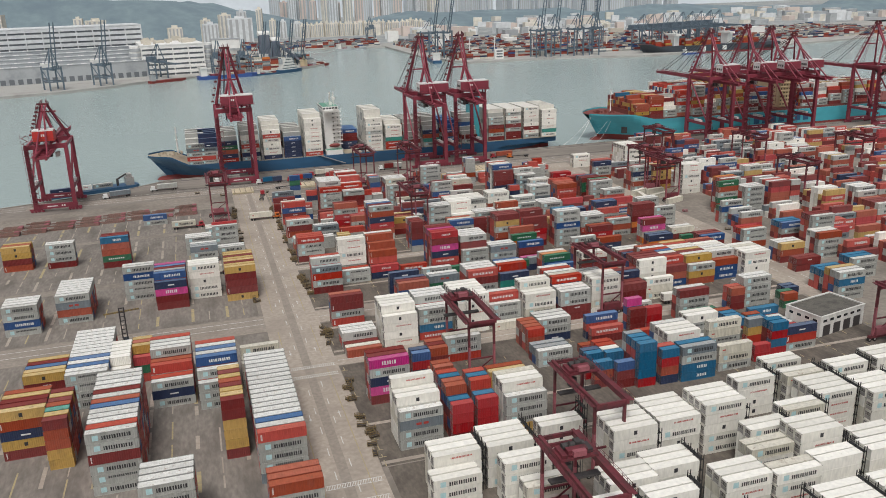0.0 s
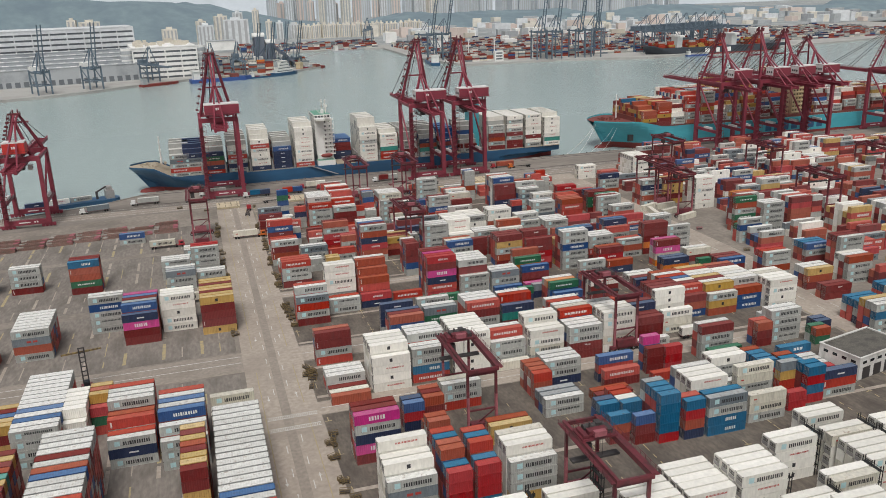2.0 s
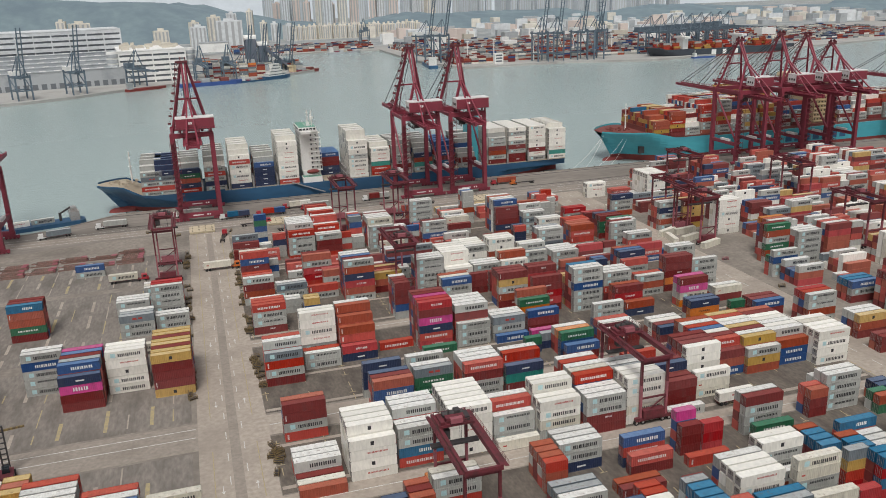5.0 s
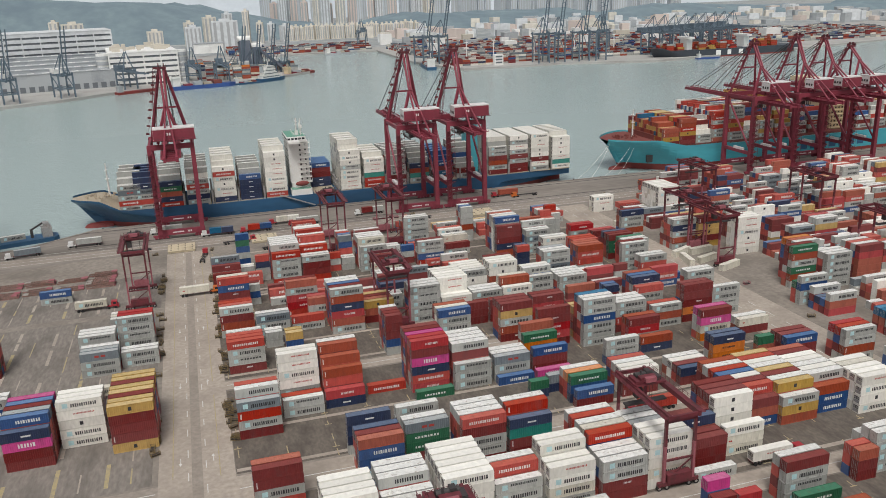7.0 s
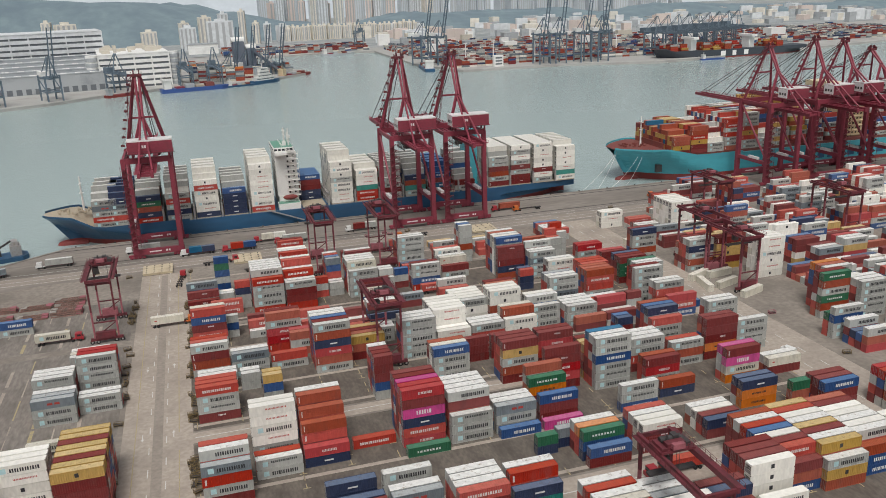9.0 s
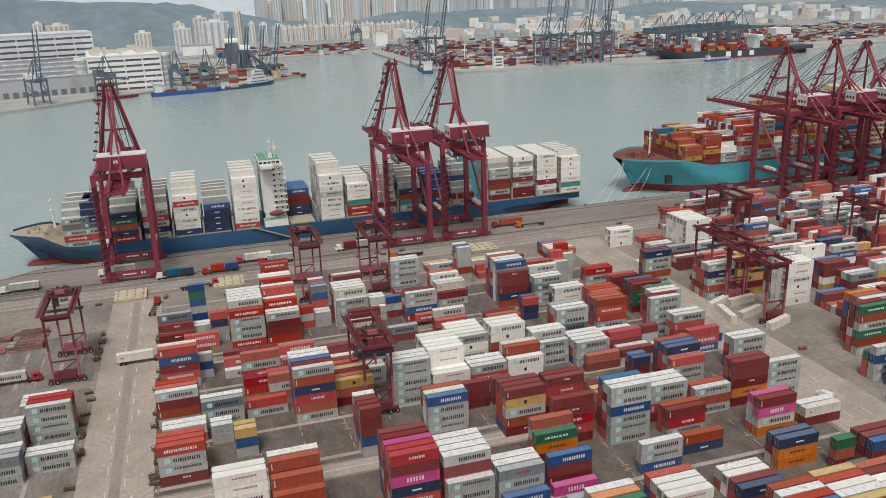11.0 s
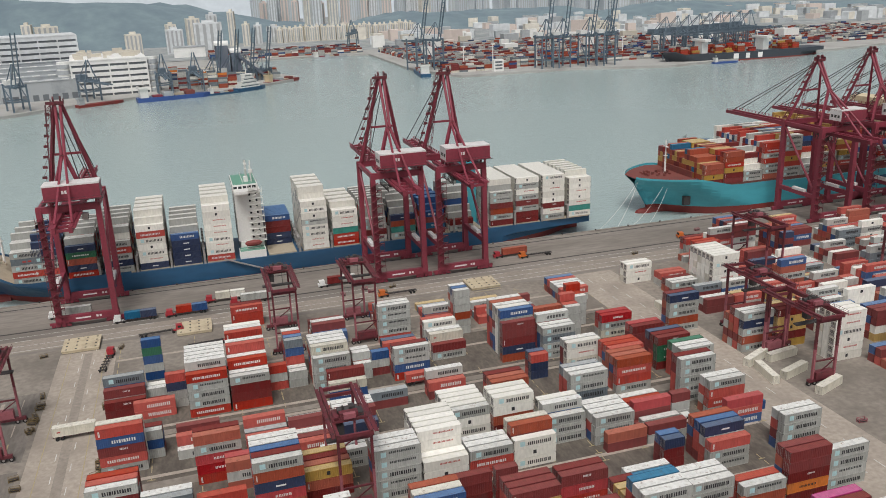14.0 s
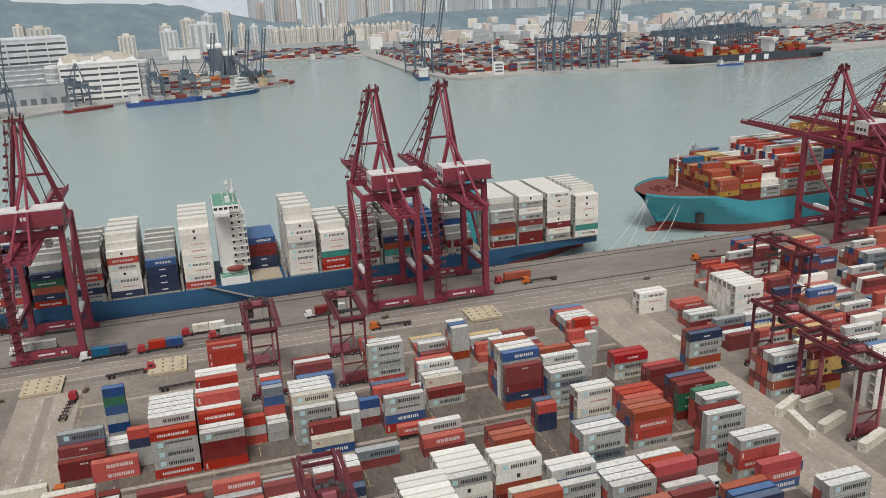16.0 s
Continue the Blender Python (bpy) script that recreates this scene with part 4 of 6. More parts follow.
# ---- rubber-tyred gantry cranes ----
def rtg(x, y, span=23.5, base=8.2, height=19.5, label="dark maroon rubber-tyred gantry crane straddling the container rows", trolley=0.35):
    c = thing("gantry_crane", label, "crane", pose(x, y, 0), "yard gantry cranes")
    for yy in (0.0, span):
        part("sill_beam", Solid().box(-base / 2 - 1.6, yy - 0.5, 1.25, base / 2 + 1.6, yy + 0.5, 2.25), rtg_red, c)
        for s in (-1, 1):
            part("leg", Solid().beam((s * base / 2, yy, 2.2), (s * base / 2, yy, 12.5), 0.62, 0.85), rtg_pink, c, "faded pinkish-red lower leg")
            part("upper_leg", Solid().beam((s * base / 2, yy, 12.5), (s * base / 2, yy, height), 0.62, 0.85), rtg_red, c)
            for k in (-1, 1):
                wx = s * (base / 2 + 0.1) + k * 1.05
                wh = Solid().tube((wx, yy - 0.35, 0.78), (wx, yy + 0.35, 0.78), 0.78, 14)
                wh.tube((wx, yy - 0.38, 0.78), (wx, yy + 0.38, 0.78), 0.36, 10, 1)
                part("wheel", wh, [black, steel], c)
        tie = Solid().beam((-base / 2, yy, 8.2), (base / 2, yy, 8.2), 0.45, 0.45)
        tie.beam((-base / 2, yy, 2.4), (base / 2, yy, 8.0), 0.3)
        part("end_brace", tie, rtg_red, c)
        part("top_tie", Solid().beam((-base / 2, yy, height - 0.8), (base / 2, yy, height - 0.8), 0.6, 0.9), rtg_red, c)
    part("engine_box", Solid().box(-base / 2 + 0.6, -1.1, 2.2, base / 2 - 0.8, 0.9, 4.6), rtg_red, c)
    part("electrics_cabinet", Solid().box(-base / 2 + 0.8, span - 0.9, 2.2, base / 2 - 1.6, span + 1.1, 4.9), rtg_pink, c)
    for s in (-1, 1):
        g = Solid().box(s * base / 2 - 0.38, -1.6, height + 0.1, s * base / 2 + 0.38, span + 1.6, height + 1.5)
        g.box(s * (base / 2 + 1.15) - 0.5, -1.6, height + 0.9, s * (base / 2 + 1.15) + 0.5, span + 1.6, height + 1.0)
        for k in range(14):
            g.box(s * (base / 2 + 1.6) - 0.04, -1.5 + 2.02 * k, height + 1.0, s * (base / 2 + 1.6) + 0.04, -1.42 + 2.02 * k, height + 2.1)
        g.beam((s * (base / 2 + 1.6), -1.5, height + 2.1), (s * (base / 2 + 1.6), span + 1.5, height + 2.1), 0.07)
        g.beam((s * (base / 2 + 1.6), -1.5, height + 1.55), (s * (base / 2 + 1.6), span + 1.5, height + 1.55), 0.05)
        part("girder", g, rtg_red, c)
    for yy in (-1.5, span + 0.9):
        part("girder_end_tie", Solid().box(-base / 2, yy, height + 0.2, base / 2, yy + 0.6, height + 1.2), rtg_red, c)
    ty = 2.0 + trolley * (span - 8)
    tr = Solid().box(-base / 2 - 0.3, ty, height + 1.5, base / 2 + 0.3, ty + 5.2, height + 2.0)
    tr.box(-2.4, ty + 0.8, height + 2.0, 2.2, ty + 2.6, height + 3.4).tube((-2.6, ty + 3.9, height + 2.9), (2.6, ty + 3.9, height + 2.9), 0.75, 12, 1)
    tr.box(2.3, ty + 1.0, height + 2.0, 3.6, ty + 4.2, height + 3.0, 1).box(-3.9, ty + 0.4, height + 2.0, -2.8, ty + 4.8, height + 2.8)
    for k in range(7):
        tr.box(-4.4 + 1.35 * k, ty - 0.1, height + 2.0, -4.3 + 1.35 * k, ty, height + 3.1).box(-4.4 + 1.35 * k, ty + 5.1, height + 2.0, -4.3 + 1.35 * k, ty + 5.2, height + 3.1)
    tr.box(-4.4, ty - 0.1, height + 3.05, 3.9, ty, height + 3.15).box(-4.4, ty + 5.1, height + 3.05, 3.9, ty + 5.2, height + 3.15)
    tr.tube((-1.2, ty + 3.2, height + 2.0), (-1.2, ty + 3.2, height + 4.4), 0.25, 6, 1).box(0.4, ty + 3.0, height + 2.0, 1.8, ty + 4.8, height + 3.9, 1)
    part("trolley", tr, [rtg_red, crane_dark], c)
    part("motor_cover", Solid().box(-1.6, ty - 0.4, height + 2.4, 1.4, ty + 0.8, height + 3.7), rtg_pink, c)
    part("operator_cab", Solid().box(-base / 2 + 0.7, ty + 1.0, height - 2.4, -base / 2 + 2.6, ty + 3.0, height + 0.1), crane_dark, c, "dark cab with tinted windows")
    sp = Solid().box(-6.0, ty + 1.6, height - 4.6, 6.0, ty + 3.4, height - 4.1)
    for a in (-1.6, 1.6):
        for b in (1.9, 3.1):
            sp.tube((a, ty + b, height - 4.1), (a, ty + b, height + 1.6), 0.05, 4)
    part("spreader", sp, crane_dark, c)
    return c

# ---- container ships ----
hull_navy = material("navy_hull_paint", (0.026, 0.095, 0.19), 0.45, stain=(0.02, 0.06, 0.115), stain_scale=0.05, stain_from=0.45, stain_to=0.7, grain=0.1, grain_scale=0.3, streak=(0.3, 1, 1))
hull_blue = material("turquoise_hull_paint", (0.07, 0.36, 0.43), 0.45, stain=(0.06, 0.28, 0.34), stain_scale=0.05, grain=0.08, grain_scale=0.3, streak=(0.3, 1, 1))
boot_red = material("antifouling_red", (0.22, 0.035, 0.03), 0.6, stain=(0.14, 0.04, 0.035), stain_scale=0.1)
deck_red = material("oxide_red_deck", (0.20, 0.055, 0.045), 0.7, stain=(0.14, 0.06, 0.05), stain_scale=0.3)
deck_tan = material("tan_hatch_paint", (0.42, 0.36, 0.27), 0.7, stain=(0.3, 0.25, 0.19), stain_scale=0.2)
house_white = material("white_superstructure_paint", (0.74, 0.73, 0.70), 0.5, stain=(0.55, 0.5, 0.44), stain_scale=0.25, stain_from=0.55, stain_to=0.8)
house_cream = material("cream_superstructure_paint", (0.66, 0.55, 0.36), 0.5, stain=(0.5, 0.4, 0.28), stain_scale=0.2)
deck_green = material("green_deck_paint", (0.14, 0.32, 0.24), 0.7)


def hull(x_bow, x_stern, y_near, beam, deck, bow_deck, upper, lower, c, flare=26.0, boot=-1.6):
    """A lofted hull: flared bow with a bulb, long parallel middle, narrow stern over the water."""
    length = x_stern - x_bow
    yc = y_near + beam / 2
    levels = 9
    stations = 44

    def half(f, h):
        d = f * length
        ent = 62.0 - 30.0 * h
        start = (1 - h) * 13.0 - 2
        b = min(1.0, max(0.0, (d - start) / ent))
        b = math.sin(b * math.pi / 2) ** (0.85 - 0.25 * h)
        back = (1 - f) * length
        s = 1.0 if back > 45 else (0.80 + 0.20 * back / 45 if h > 0.55 else max(0.02, (back - 9 * (1 - h)) / 45) ** 0.6 if back > 9 * (1 - h) else 0.02)
        return max(0.03, b * min(1, s)) * beam / 2

    def deck_at(f):
        d = f * length
        k = max(0.0, 1 - d / flare)
        return deck + (bow_deck - deck) * min(1.0, k * 2.2)

    for nm, z0, z1f, mat, lo, hi in (("hull_plating", boot, None, upper, 0.2, 1.0), ("boot_topping", -7.0, boot, lower, 0.0, 0.2)):
        vs, fs = [], []
        for i in range(stations + 1):
            f = (i / stations) ** 1.25
            top = deck_at(f) if z1f is None else z1f
            for sgn in (-1, 1):
                for k in range(levels):
                    q = k / (levels - 1)
                    h = lo + (hi - lo) * q
                    z = z0 + (top - z0) * q
                    rake = (1 - h) * 13.0 * max(0.0, 1 - f * length / 40.0) - 2 * max(0.0, 1 - f * length / 40.0)
                    vs.append((x_bow + f * length + rake, yc + sgn * half(f, h), z))
        n = 2 * levels
        for i in range(stations):
            for k in range(levels - 1):
                a = i * n + k
                fs.append((a, a + n, a + n + 1, a + 1))
                a += levels
                fs.append((a, a + 1, a + n + 1, a + n))
        if z1f is None:
            for i in range(stations):
                a, b2 = i * n + levels - 1, i * n + 2 * levels - 1
                fs.append((a, a + n, b2 + n, b2))
        for k in range(levels - 1):
            a = stations * n + k
            fs.append((a, a + levels, a + levels + 1, a + 1))
        part(nm, mesh_of(nm, vs, fs, [mat], smooth=False), None, c)
    bulb = Solid()
    rings = [(0.0, 0.4), (1.2, 1.9), (3.5, 2.7), (8.0, 3.1), (16.0, 3.0)]
    for (d0, r0), (d1, r1) in zip(rings, rings[1:]):
        bulb.tube((x_bow + 2 + d0, yc, -3.9), (x_bow + 2 + d1, yc, -3.9), r0, 14, 0, r1)
    part("bulbous_bow", bulb, lower, c)
    # bulwark and rails round the forecastle
    for sgn in (-1, 1):
        rail = Solid()
        for i in range(14):
            f0, f1 = (i / stations) ** 1.25, ((i + 1) / stations) ** 1.25
            rk = lambda f: -2 * max(0.0, 1 - f * length / 40.0)
            p0 = Vector((x_bow + f0 * length + rk(f0), yc + sgn * half(f0, 1), deck_at(f0)))
            p1 = Vector((x_bow + f1 * length + rk(f1), yc + sgn * half(f1, 1), deck_at(f1)))
            up = Vector((0, 0, 1.1))
            rail.faces([p0, p1, p1 + up, p0 + up], [(0, 1, 2, 3)])
        part("bulwark", rail, upper, c)
    fd = Solid()
    for i in range(10):
        f0, f1 = (i / stations) ** 1.25, ((i + 1) / stations) ** 1.25
        rk = lambda f: -2 * max(0.0, 1 - f * length / 40.0)
        fd.faces([(x_bow + f * length + rk(f), yc + s * half(f, 1) * 0.97, deck_at(f) + 0.06) for f, s in ((f0, -1), (f1, -1), (f1, 1), (f0, 1))], [(0, 1, 2, 3)])
    return fd


def hull_gear(c, x0, yc, z, mat):
    """Winches, bollards and vents on a forecastle deck."""
    g = Solid()
    rnd = random.Random(5)
    for k in range(22):
        x, y = x0 + rnd.uniform(0, 16), yc + rnd.uniform(-6, 6)
        h = rnd.uniform(0.6, 1.7)
        if k % 2:
            g.tube((x, y - 0.9, z + h * 0.6), (x, y + 0.9, z + h * 0.6), 0.5, 8)
        g.box(x - 0.5, y - 0.5, z, x + 0.5, y + 0.5, z + h)
    part("mooring_winches", g, mat, c)
    part("foremast", Solid().tube((x0 + 13, yc, z), (x0 + 13, yc, z + 19), 0.6, 8, 0, 0.3).box(x0 + 12.5, yc - 2.2, z + 15, x0 + 13.5, yc + 2.2, z + 15.4).box(x0 + 12.0, yc - 1.0, z + 10, x0 + 14.0, yc + 1.0, z + 10.3), house_white, c)


# the navy-hulled ship in the middle of the berth
ship = thing("container_ship", "navy blue container ship loaded with white and grey boxes", "ship")
NEAR, BEAM, DECK = 565.5, 37.0, 7.2
YC = NEAR + BEAM / 2
deck_part = hull(-40.0, 259.0, NEAR, BEAM, DECK, 13.5, hull_navy, boot_red, ship, boot=-0.6)
part("forecastle_deck", deck_part, deck_tan, ship)
hull_gear(ship, -35.0, YC, 13.6, deck_tan)
for k, hx in enumerate([-4, 10.8, 27, 41.6, 56.0, 70.8, 98.8, 114.8, 129.2, 143, 158, 175, 192, 208.6, 223.4, 238.2, 251.5]):
    cm = Solid().box(hx - 6.4, NEAR + 1.2, DECK, hx + 6.4, NEAR + BEAM - 1.2, DECK + 0.55)
    part("hatch_cover", cm, deck_tan, ship)
for k, hx in enumerate([3.4, 18.5, 34.3, 48.8, 63.4, 106.8, 122.0, 136.2, 150, 166.5, 183.5, 200.6, 216, 230.9, 245.4]):
    br = Solid()
    for yy in range(7):
        br.box(hx - 0.5, NEAR + 0.8 + yy * 5.9, DECK, hx + 0.5, NEAR + 1.3 + yy * 5.9, DECK + 7.5)
    br.box(hx - 0.5, NEAR + 0.8, DECK + 3.0, hx + 0.5, NEAR + BEAM - 0.8, DECK + 3.2).box(hx - 0.5, NEAR + 0.8, DECK + 6.6, hx + 0.5, NEAR + BEAM - 0.8, DECK + 6.8)
    part("lashing_bridge", br, steel, ship)
# bridge house: a low block on the near side, a slim tower of open decks, the wheelhouse with its wings
tw = Solid()
tw.box(79.2, NEAR + 0.8, DECK, 91.2, NEAR + 7.5, DECK + 3.4).box(80.4, NEAR + 7.5, DECK, 91.2, YC + 15, DECK + 6.4).box(79.8, YC - 10.5, DECK + 6.4, 91.6, YC + 10.5, DECK + 30.6)
tower = part("bridge_house", tw, house_white, ship, "white multi-deck bridge house")
for k in range(9):
    z = DECK + 6.4 + 2.9 * k
    dk = Solid().box(85.4, YC - 13.2 + 0.12 * k, z, 92.4, YC - 10.5, z + 0.18)
    for px in (85.5, 88.8, 92.2):
        dk.box(px, YC - 13.1 + 0.12 * k, z + 0.18, px + 0.14, YC - 12.95 + 0.12 * k, z + 2.9)
    dk.box(85.4, YC - 13.2 + 0.12 * k, z + 0.95, 92.4, YC - 13.1 + 0.12 * k, z + 1.1)
    dk.beam((86.4 if k % 2 else 91.4, YC - 12.0, z + 0.1), (91.4 if k % 2 else 86.4, YC - 12.0, z + 2.9), 0.8, 0.2)
    part("open_deck", dk, house_white, tower, "white open deck with rails and stair")
part("wheelhouse", Solid().box(79.4, YC - 12.0, DECK + 30.6, 90.4, YC + 12.0, DECK + 33.6).box(79.8, YC - 17.8, DECK + 30.4, 86.0, YC - 12.0, DECK + 31.7).box(79.8, YC + 12.0, DECK + 30.4, 86.0, YC + 17.8, DECK + 31.7), house_white, tower)
wn_ = Solid()
for k in range(9):
    wn_.box(79.32, YC - 11.6 + 2.6 * k, DECK + 31.9, 79.42, YC - 9.5 + 2.6 * k, DECK + 33.0)
for k in range(5):
    wn_.box(79.8 + 2.1 * k, YC - 12.08, DECK + 31.9, 81.4 + 2.1 * k, YC - 11.98, DECK + 33.0)
for k in range(8):
    for j in range(2):
        wn_.box(86.2 + 3.0 * j, YC - 10.58, DECK + 7.6 + 2.9 * k, 87.1 + 3.0 * j, YC - 10.48, DECK + 8.6 + 2.9 * k)
    for j in range(4):
        wn_.box(79.72, YC - 8.6 + 5.0 * j, DECK + 7.6 + 2.9 * k, 79.82, YC - 7.7 + 5.0 * j, DECK + 8.5 + 2.9 * k)
part("window_set", wn_, glass_dark, tower, "dark bridge windows")
part("monkey_deck", Solid().box(79.8, YC - 11, DECK + 33.6, 90.2, YC + 11, DECK + 33.8), deck_green, tower, "green painted top deck")
part("boat_deck", Solid().box(79.6, NEAR + 1.2, DECK + 3.4, 90.8, NEAR + 7.2, DECK + 3.55), deck_green, tower, "green painted boat deck")
rl = Solid()
for k in range(13):
    rl.box(84.2, YC - 10 + 1.66 * k, DECK + 33.8, 84.3, YC - 9.9 + 1.66 * k, DECK + 35.0)
rl.beam((84.25, YC - 10, DECK + 35.0), (84.25, YC + 10, DECK + 35.0), 0.08).beam((84.25, YC - 10, DECK + 35.0), (90.6, YC - 10, DECK + 35.0), 0.08).beam((79.6, NEAR + 1.2, DECK + 4.6), (90.8, NEAR + 1.2, DECK + 4.6), 0.1)
part("top_rail", rl, house_white, tower)
ms = Solid().tube((86.5, YC - 2, DECK + 33.8), (86.5, YC - 2, DECK + 43), 0.55, 8, 0, 0.3).box(86.1, YC - 5, DECK + 39, 86.9, YC + 1, DECK + 39.4).box(85.9, YC - 4.2, DECK + 41.2, 87.1, YC + 0.2, DECK + 41.5)
for dy in (-5.6, -3.4, 1.2):
    ms.tube((88.6, YC + dy, DECK + 33.8), (88.6, YC + dy, DECK + 40.5 - 0.5 * dy), 0.22, 6)
ms.tube((88.4, YC - 7.5, DECK + 33.8), (88.4, YC - 7.5, DECK + 38), 0.3).tube((88.4, YC - 7.5, DECK + 38), (88.4, YC - 7.5, DECK + 39.6), 1.0, 10).box(85.0, YC - 7, DECK + 33.8, 87.0, YC - 5, DECK + 36.2)
part("radar_mast", ms, house_white, tower)
lb = Solid()
for i in range(8):
    a0, a1 = -1 + 2 * i / 8, -1 + 2 * (i + 1) / 8
    lb.tube((86.0 + 4 * a0, NEAR + 3.4, DECK + 6.3), (86.0 + 4 * a1, NEAR + 3.4, DECK + 6.3), 0.15 + 1.3 * math.sqrt(max(0, 1 - a0 * a0)), 10, 0, 0.15 + 1.3 * math.sqrt(max(0, 1 - a1 * a1)))
boat = part("lifeboat", lb, boot_red, ship, "dark red enclosed lifeboat")
part("davit", Solid().beam((83, NEAR + 5.6, DECK + 3.5), (83, NEAR + 3.4, DECK + 8.4), 0.4).beam((89, NEAR + 5.6, DECK + 3.5), (89, NEAR + 3.4, DECK + 8.4), 0.4), house_white, boat)
fn = Solid().box(192, YC - 4, DECK, 200, YC + 4, DECK + 33)
part("funnel", fn, hull_blue, ship, "sky-blue funnel casing")
part("gangway", Solid().beam((72, NEAR - 0.6, DECK + 1.5), (92, NEAR - 1.6, 1.0), 1.0, 0.5), steel, ship)

ship_cargo = Bulk()


def ship_bay(x, columns, face, top=None, inner="GGGWRMB", fill=True, y0=None, z0=None, beam=BEAM, near=NEAR, bulk=None, where="on the deck of a moored ship", nmark=99):
    """Tiers of one bay: the near column tier by tier as given from the deck up, the others behind it."""
    z0 = DECK + 0.6 if z0 is None else z0
    n = int((beam - 2.4) // 2.5)
    for k, code in enumerate(face):
        container(code, x, near + 2.5, z0 + k * TIER, where=where)
    hs = columns if columns else [len(face)] * (n - 1)
    for j in range(1, n):
        hh = hs[(j - 1) % len(hs)]
        for k in range(hh):
            code = (top or dice.choice(face + inner)) if k == hh - 1 else dice.choice(inner)
            bulk.add(code, x + dice.uniform(-0.05, 0.05), near + 2.5 + 2.5 * j, z0 + k * TIER)


for x, face, cols, top in (
    (-10.0, "GRGDG", [5, 6, 6, 7], "G"), (2.0 - 3.5, "GRGDN", [6, 7, 6], "N"), (11.9, "RNOEN", [6, 6, 7], "G"), (26.7, "GNGRG", [7, 7, 8], "G"), (41.6, "NWWWWRW", [8, 9, 9], "W"), (56.0, "NNNNB", [6, 7, 6], "G"),
    (70.8, "RWWWWWWWW", [9, 10, 10], "W"), (114.8, "WWWWGWWW", [8, 10, 10], "W"), (129.2, "RRAWWW", [6, 7, 7], "W"),
    (143.0, "GMGG", [6, 7, 6, 7], "G"), (157.5, "GAON", [5, 6, 7], "G"), (172.5, "MTMB", [5, 6, 6], "B"), (187.5, "GM", [3, 4, 6, 7, 7], "G"), (209.0, "MGOMGG", [8, 8, 8], "W"), (223.0, "MMGMGWGW", [8, 8, 8], "W"), (237.4, "GWMWWWWW", [8, 8], "W"), (252.2, "WAWWWWW", [7, 8], "W")):
    ship_bay(x, cols, face, top, bulk=ship_cargo, inner="GGWRMB" if top != "W" else "WWGW")
ship_bay(98.8, [5, 5, 5], "NNMMB", "B", bulk=ship_cargo, inner="NMBN", near=NEAR + 14.5, beam=BEAM - 14.5)
ship_cargo.done("deck_containers", "grey, white and red containers stacked across the navy ship")

# the turquoise ship further along the quay
ship2 = thing("container_ship", "turquoise container ship with a red forecastle deck", "ship")
N2, B2, D2 = 569.0, 50.0, 12.5
Y2 = N2 + B2 / 2
fd2 = hull(299.0, 640.0, N2, B2, D2, 18.0, hull_blue, boot_red, ship2, 48.0, 0.9)
part("forecastle_deck", fd2, deck_red, ship2)
hull_gear(ship2, 306.0, Y2, 18.1, deck_red)
part("breakwater", Solid().box(326.5, Y2 - 15, D2 + 1, 327.3, Y2 + 15, D2 + 8.5), deck_red, ship2)
part("hatch_deck", Solid().box(329, N2 + 1.5, D2, 630, N2 + B2 - 1.5, D2 + 1.8), deck_red, ship2)
part("hawse_recess", Solid().box(321.0, N2 + 7.2, 3.0, 325.0, N2 + 9.4, 8.0), crane_dark, ship2)
nm = Solid()
for k in range(7):
    nm.box(440 + 8.2 * k, N2 - 0.06, 3.0, 445.6 + 8.2 * k, N2 + 0.3, 9.0)
part("hull_lettering", nm, hull_navy, ship2, "dark plain lettering bars")
for k, (bx, by, bz, qx) in enumerate(((301, Y2 - 3, 17.5, 272.0), (302, Y2 - 2, 17.5, 262.0), (312, N2 + 13, 15.5, 281.5), (314, N2 + 12, 15.5, 291.0))):
    ln = Solid()
    a, b = Vector((bx, by, bz)), Vector((qx, 561.6, 0.8))
    for i in range(8):
        f0, f1 = i / 8, (i + 1) / 8
        sag = lambda f: Vector((0, 0, -9.0 * f * (1 - f)))
        ln.tube(a.lerp(b, f0) + sag(f0), a.lerp(b, f1) + sag(f1), 0.09, 5)
    part("mooring_line", ln, house_white, ship2, "pale mooring rope")
ac = Solid().box(468, Y2 - 19, D2, 480, Y2 + 19, D2 + 36).box(467, Y2 - 25, D2 + 33, 479, Y2 + 25, D2 + 36.5)
for k in range(10):
    ac.box(467.5, Y2 - 21, D2 + 3.2 * k + 3, 480.5, Y2 - 19, D2 + 3.2 * k + 3.2)
acc = part("bridge_house", ac, house_cream, ship2, "cream accommodation block")
w2 = Solid()
for k in range(9):
    for j in range(4):
        w2.box(469 + 2.8 * j, Y2 - 19.08, D2 + 4 + 3.2 * k, 470.2 + 2.8 * j, Y2 - 18.98, D2 + 5 + 3.2 * k)
part("windows", w2, glass_dark, acc)
cargo2 = Bulk()
